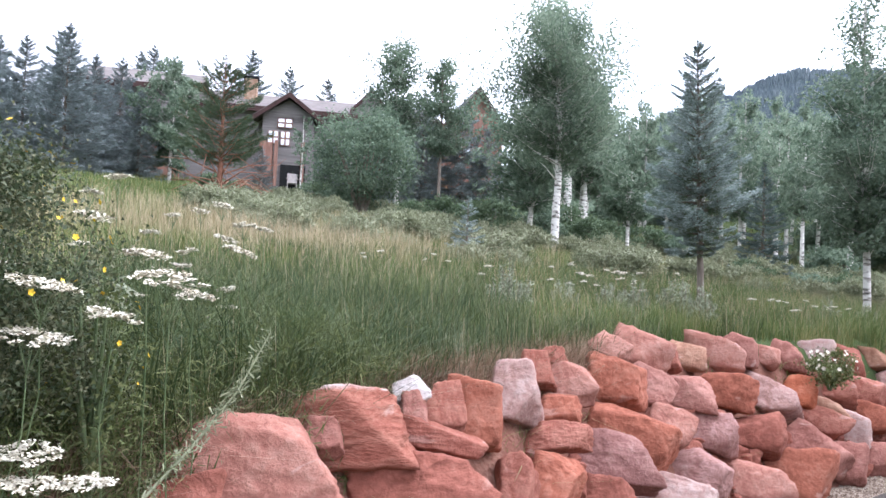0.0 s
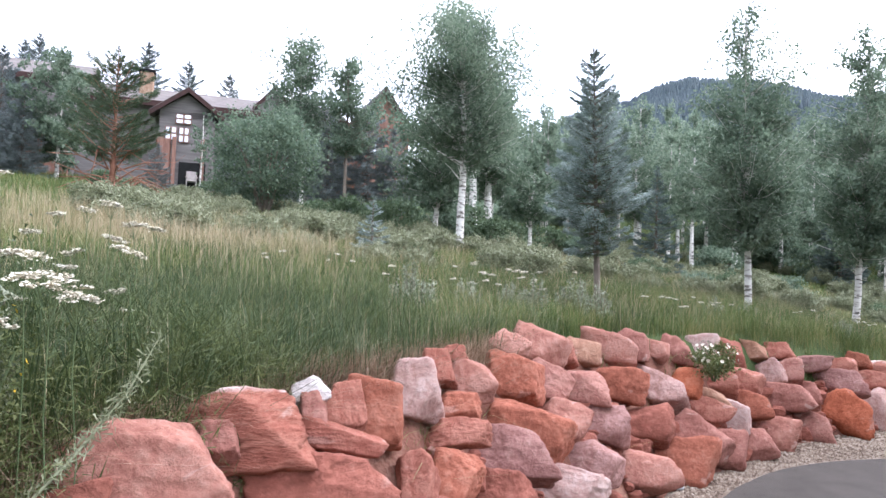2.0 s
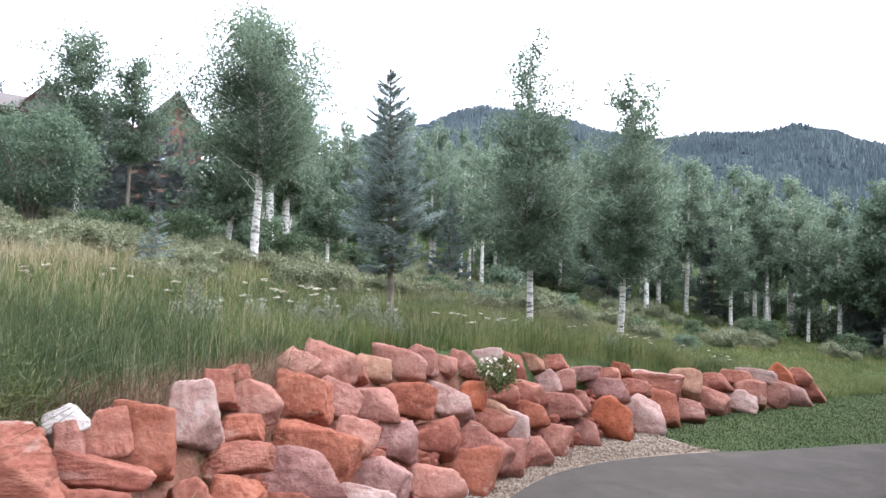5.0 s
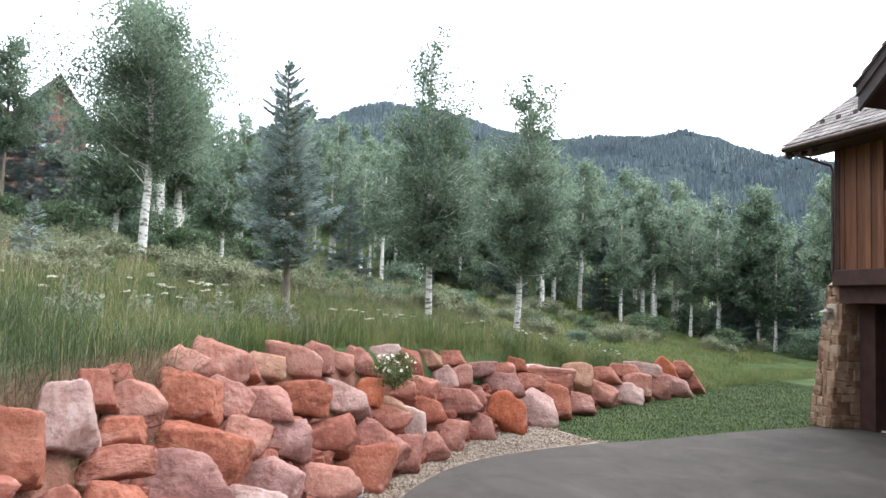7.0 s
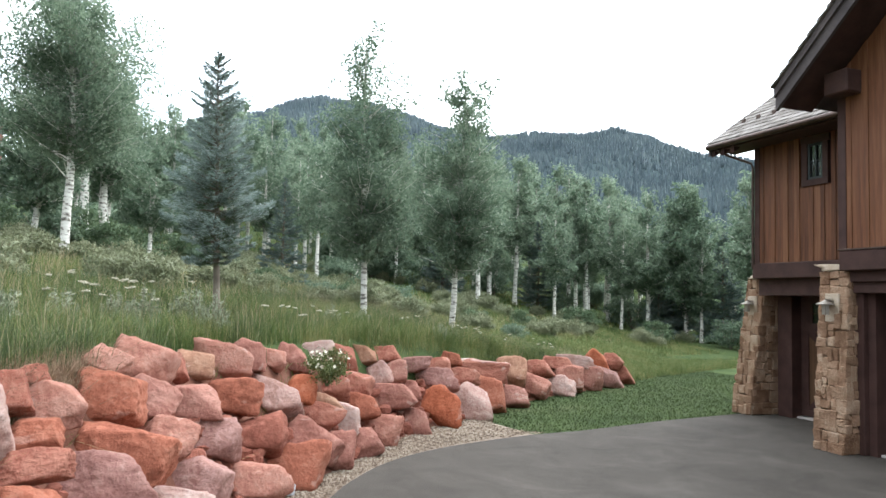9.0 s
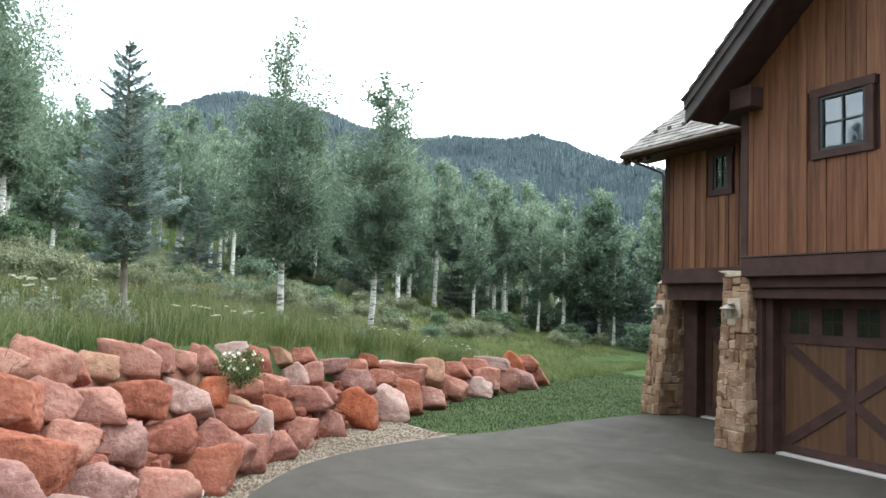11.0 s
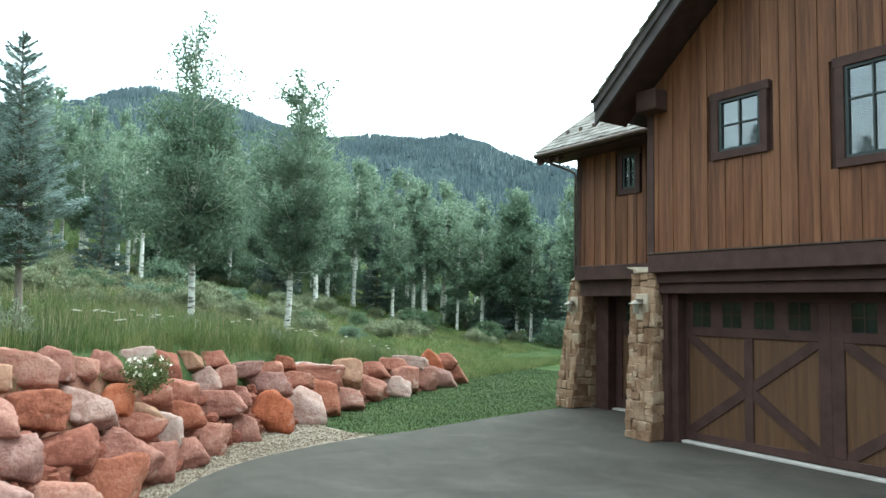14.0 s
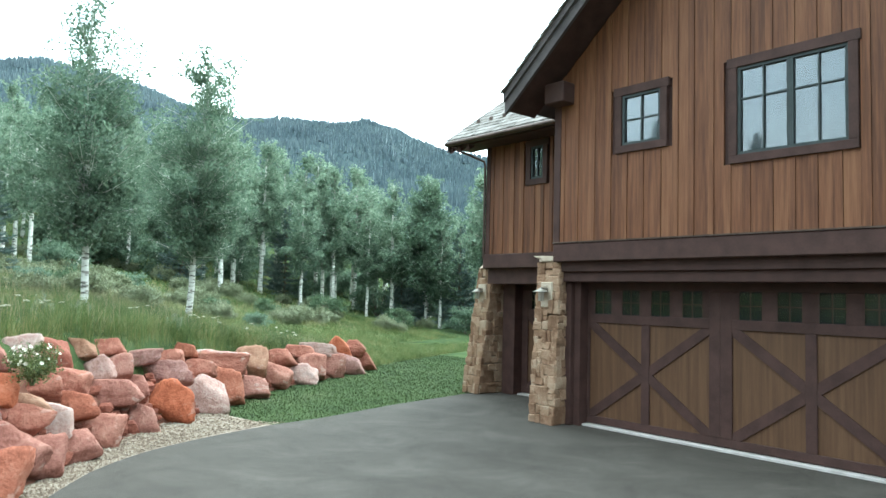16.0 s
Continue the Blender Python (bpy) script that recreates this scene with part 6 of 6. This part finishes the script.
yarrow(0.13, 3.81, 2.35, 0.098)
yarrow(-0.05, 3.71, 2.29, 0.130)
yarrow(-0.16, 3.62, 2.43, 0.081)
yarrow(-0.06, 3.68, 2.47, 0.114)
yarrow(0.03, 3.75, 2.37, 0.130)
yarrow(-0.23, 3.59, 2.13, 0.098)
yarrow(-0.37, 3.48, 2.30, 0.098)
yarrow(-0.28, 3.54, 2.40, 0.081)
for i in range(17):
    a = random.Random(900 + i)
    yarrow(1.7 + a.gauss(0, 0.28), 9.1 + a.gauss(0, 0.25), 2.22 + a.uniform(-0.16, 0.12), a.uniform(0.05, 0.11))
for x, y in ((3.7, 10.6), (4.1, 11.0), (5.0, 12.2), (6.9, 14.2), (8.7, 15.6), (9.0, 15.9), (10.4, 16.6), (11.4, 17.2), (11.9, 17.0), (9.6, 16.6), (4.6, 11.6), (2.2, 9.9), (0.2, 9.0), (-0.4, 9.6), (-1.0, 8.4)):
    for i in range(3):
        a = random.Random(int(x * 100) + i)
        px0, py0 = x + a.gauss(0, 0.14), y + a.gauss(0, 0.14)
        yarrow(px0, py0, height(px0, py0) + a.uniform(0.3, 0.46), a.uniform(0.05, 0.1))


def blossoms(name, centres, normals, radii, material, rng, petals=5):
    """Open flowers of rounded petals, slightly cupped."""
    c, n = np.asarray(centres, float), np.asarray(normals, float)
    n = n / np.linalg.norm(n, axis=1, keepdims=True)
    u = np.cross(n, rng.normal(size=n.shape))
    u /= np.linalg.norm(u, axis=1, keepdims=True)
    w = np.cross(n, u)
    r = np.asarray(radii)[:, None]
    quads = []
    for i in range(petals):
        a = 2 * np.pi * i / petals
        d, e = np.cos(a) * u + np.sin(a) * w, np.cos(a) * w - np.sin(a) * u
        quads.append(np.stack([c, c + r * (0.6 * d - 0.42 * e + 0.12 * n), c + r * (d - 0.2 * e + 0.3 * n), c + r * (d + 0.2 * e + 0.3 * n), c + r * (0.6 * d + 0.42 * e + 0.12 * n)], 1))
    return tri_mesh(name, np.concatenate(quads).reshape(-1, 3), np.full(len(c) * petals, 5), material)


def flower_bush(name, x, y, z, w, h, leaves, leaf, foliage, petals, flowers, r, label):
    rng = np.random.default_rng(int(x * 100) % 97 + 7)
    ob = thing(name, x, y, z, label, "flowering plant")
    m = Matrix.Translation((x, y, z))
    stems, crown = shrub_meshes(flower_seed[0], w, h, leaves, leaf, foliage, STEM, 60, 14, 0.05)
    for n, me in (("branch", stems), ("foliage", crown)):
        c = new(n, me)
        c.parent = ob
        tagged(c, kind="stuff")
    d = rng.normal(size=(flowers, 3))
    d[:, 2] = np.abs(d[:, 2]) * 0.9
    d /= np.linalg.norm(d, axis=1, keepdims=True)
    c = d * (w * 0.52, w * 0.52, h * 0.55) + (0, 0, h * 0.5)
    fl = new("blossom", blossoms("blossom", c, d + rng.normal(0, 0.25, d.shape), rng.uniform(0.7, 1.2, flowers) * r, petals, rng))
    fl.parent = ob
    return ob


flower_bush("daisy_clump", 4.2, 8.92, 1.08, 0.52, 0.46, 2600, 0.014, FERN, PETAL, 60, 0.02, "white daisy clump growing out of the boulder wall")
BUSH_LEAF = leafy("olive_bush_leaves", [(0.2, (0.030, 0.046, 0.018)), (0.5, (0.062, 0.078, 0.034)), (0.8, (0.13, 0.13, 0.066))], 3, 0.7, 0.2)
flower_bush("cinquefoil_bush", 0.05, 2.0, 1.3, 0.95, 1.25, 40000, 0.0085, BUSH_LEAF, YELLOW, 40, 0.009, "dark green shrub with small yellow flowers")
flower_bush("yellow_wildflower", 0.42, 2.2, 1.35, 0.34, 0.72, 1500, 0.009, FERN, YELLOW, 12, 0.008, "slender plant with yellow flowers among the yarrow")

# a grey wormwood stalk arching over the near boulder
v, f = tubes([[(Vector(p), r) for p, r in (((0.74, 1.9, 1.35), 0.006), ((0.82, 2.18, 1.56), 0.005), ((0.87, 2.36, 1.72), 0.004), ((0.88, 2.54, 1.9), 0.002))]], 5)
worm = thing("wormwood", 0.74, 1.9, 1.35, "grey arching wormwood stalk over the boulder", "plant")
part("stalk", mesh_of("stalk", v, f, SAGE, True), worm)
ts = rg.uniform(0.15, 1, 420)
pts3 = np.stack([np.interp(ts, (0, 0.35, 0.75, 1), q) for q in ((0.74, 0.82, 0.87, 0.88), (1.9, 2.18, 2.36, 2.54), (1.35, 1.56, 1.72, 1.9))], -1) + rg.normal(0, 0.016, (420, 3))
part("leaf", leaf_cloud("leaf", pts3, 0.012, rg, SAGE, tall=1.8, slim=0.2), worm)

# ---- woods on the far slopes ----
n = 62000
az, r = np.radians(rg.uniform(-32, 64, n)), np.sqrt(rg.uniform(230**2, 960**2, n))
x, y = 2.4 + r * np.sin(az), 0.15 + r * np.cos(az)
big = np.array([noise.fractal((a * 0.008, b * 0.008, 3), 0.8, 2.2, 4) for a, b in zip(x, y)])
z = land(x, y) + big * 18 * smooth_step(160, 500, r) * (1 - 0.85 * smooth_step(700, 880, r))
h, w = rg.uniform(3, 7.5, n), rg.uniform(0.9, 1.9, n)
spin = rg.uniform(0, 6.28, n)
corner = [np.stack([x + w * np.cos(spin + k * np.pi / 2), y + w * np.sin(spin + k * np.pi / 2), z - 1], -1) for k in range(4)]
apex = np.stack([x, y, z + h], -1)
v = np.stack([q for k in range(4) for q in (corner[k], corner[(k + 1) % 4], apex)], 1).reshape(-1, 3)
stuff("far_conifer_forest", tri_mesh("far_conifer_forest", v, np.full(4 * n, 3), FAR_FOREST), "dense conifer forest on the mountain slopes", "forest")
n, m = 900, 110
az, r = np.radians(rg.uniform(-34, 64, n)), np.sqrt(rg.uniform(74**2, 240**2, n))
x, y = 2.4 + r * np.sin(az), 0.15 + r * np.cos(az)
c = np.stack([x, y, land(x, y)], -1).repeat(m, 0)
c[:, :2] += rg.normal(0, 1.5, (n * m, 2))
c[:, 2] += rg.uniform(0.12, 1.0, n * m) * rg.uniform(5, 8.5, n).repeat(m)
stuff("far_aspen_wood", leaf_cloud("far_aspen_wood", c, 0.33, rg, ASPEN_LEAF), "green aspen wood below the mountain", "forest")
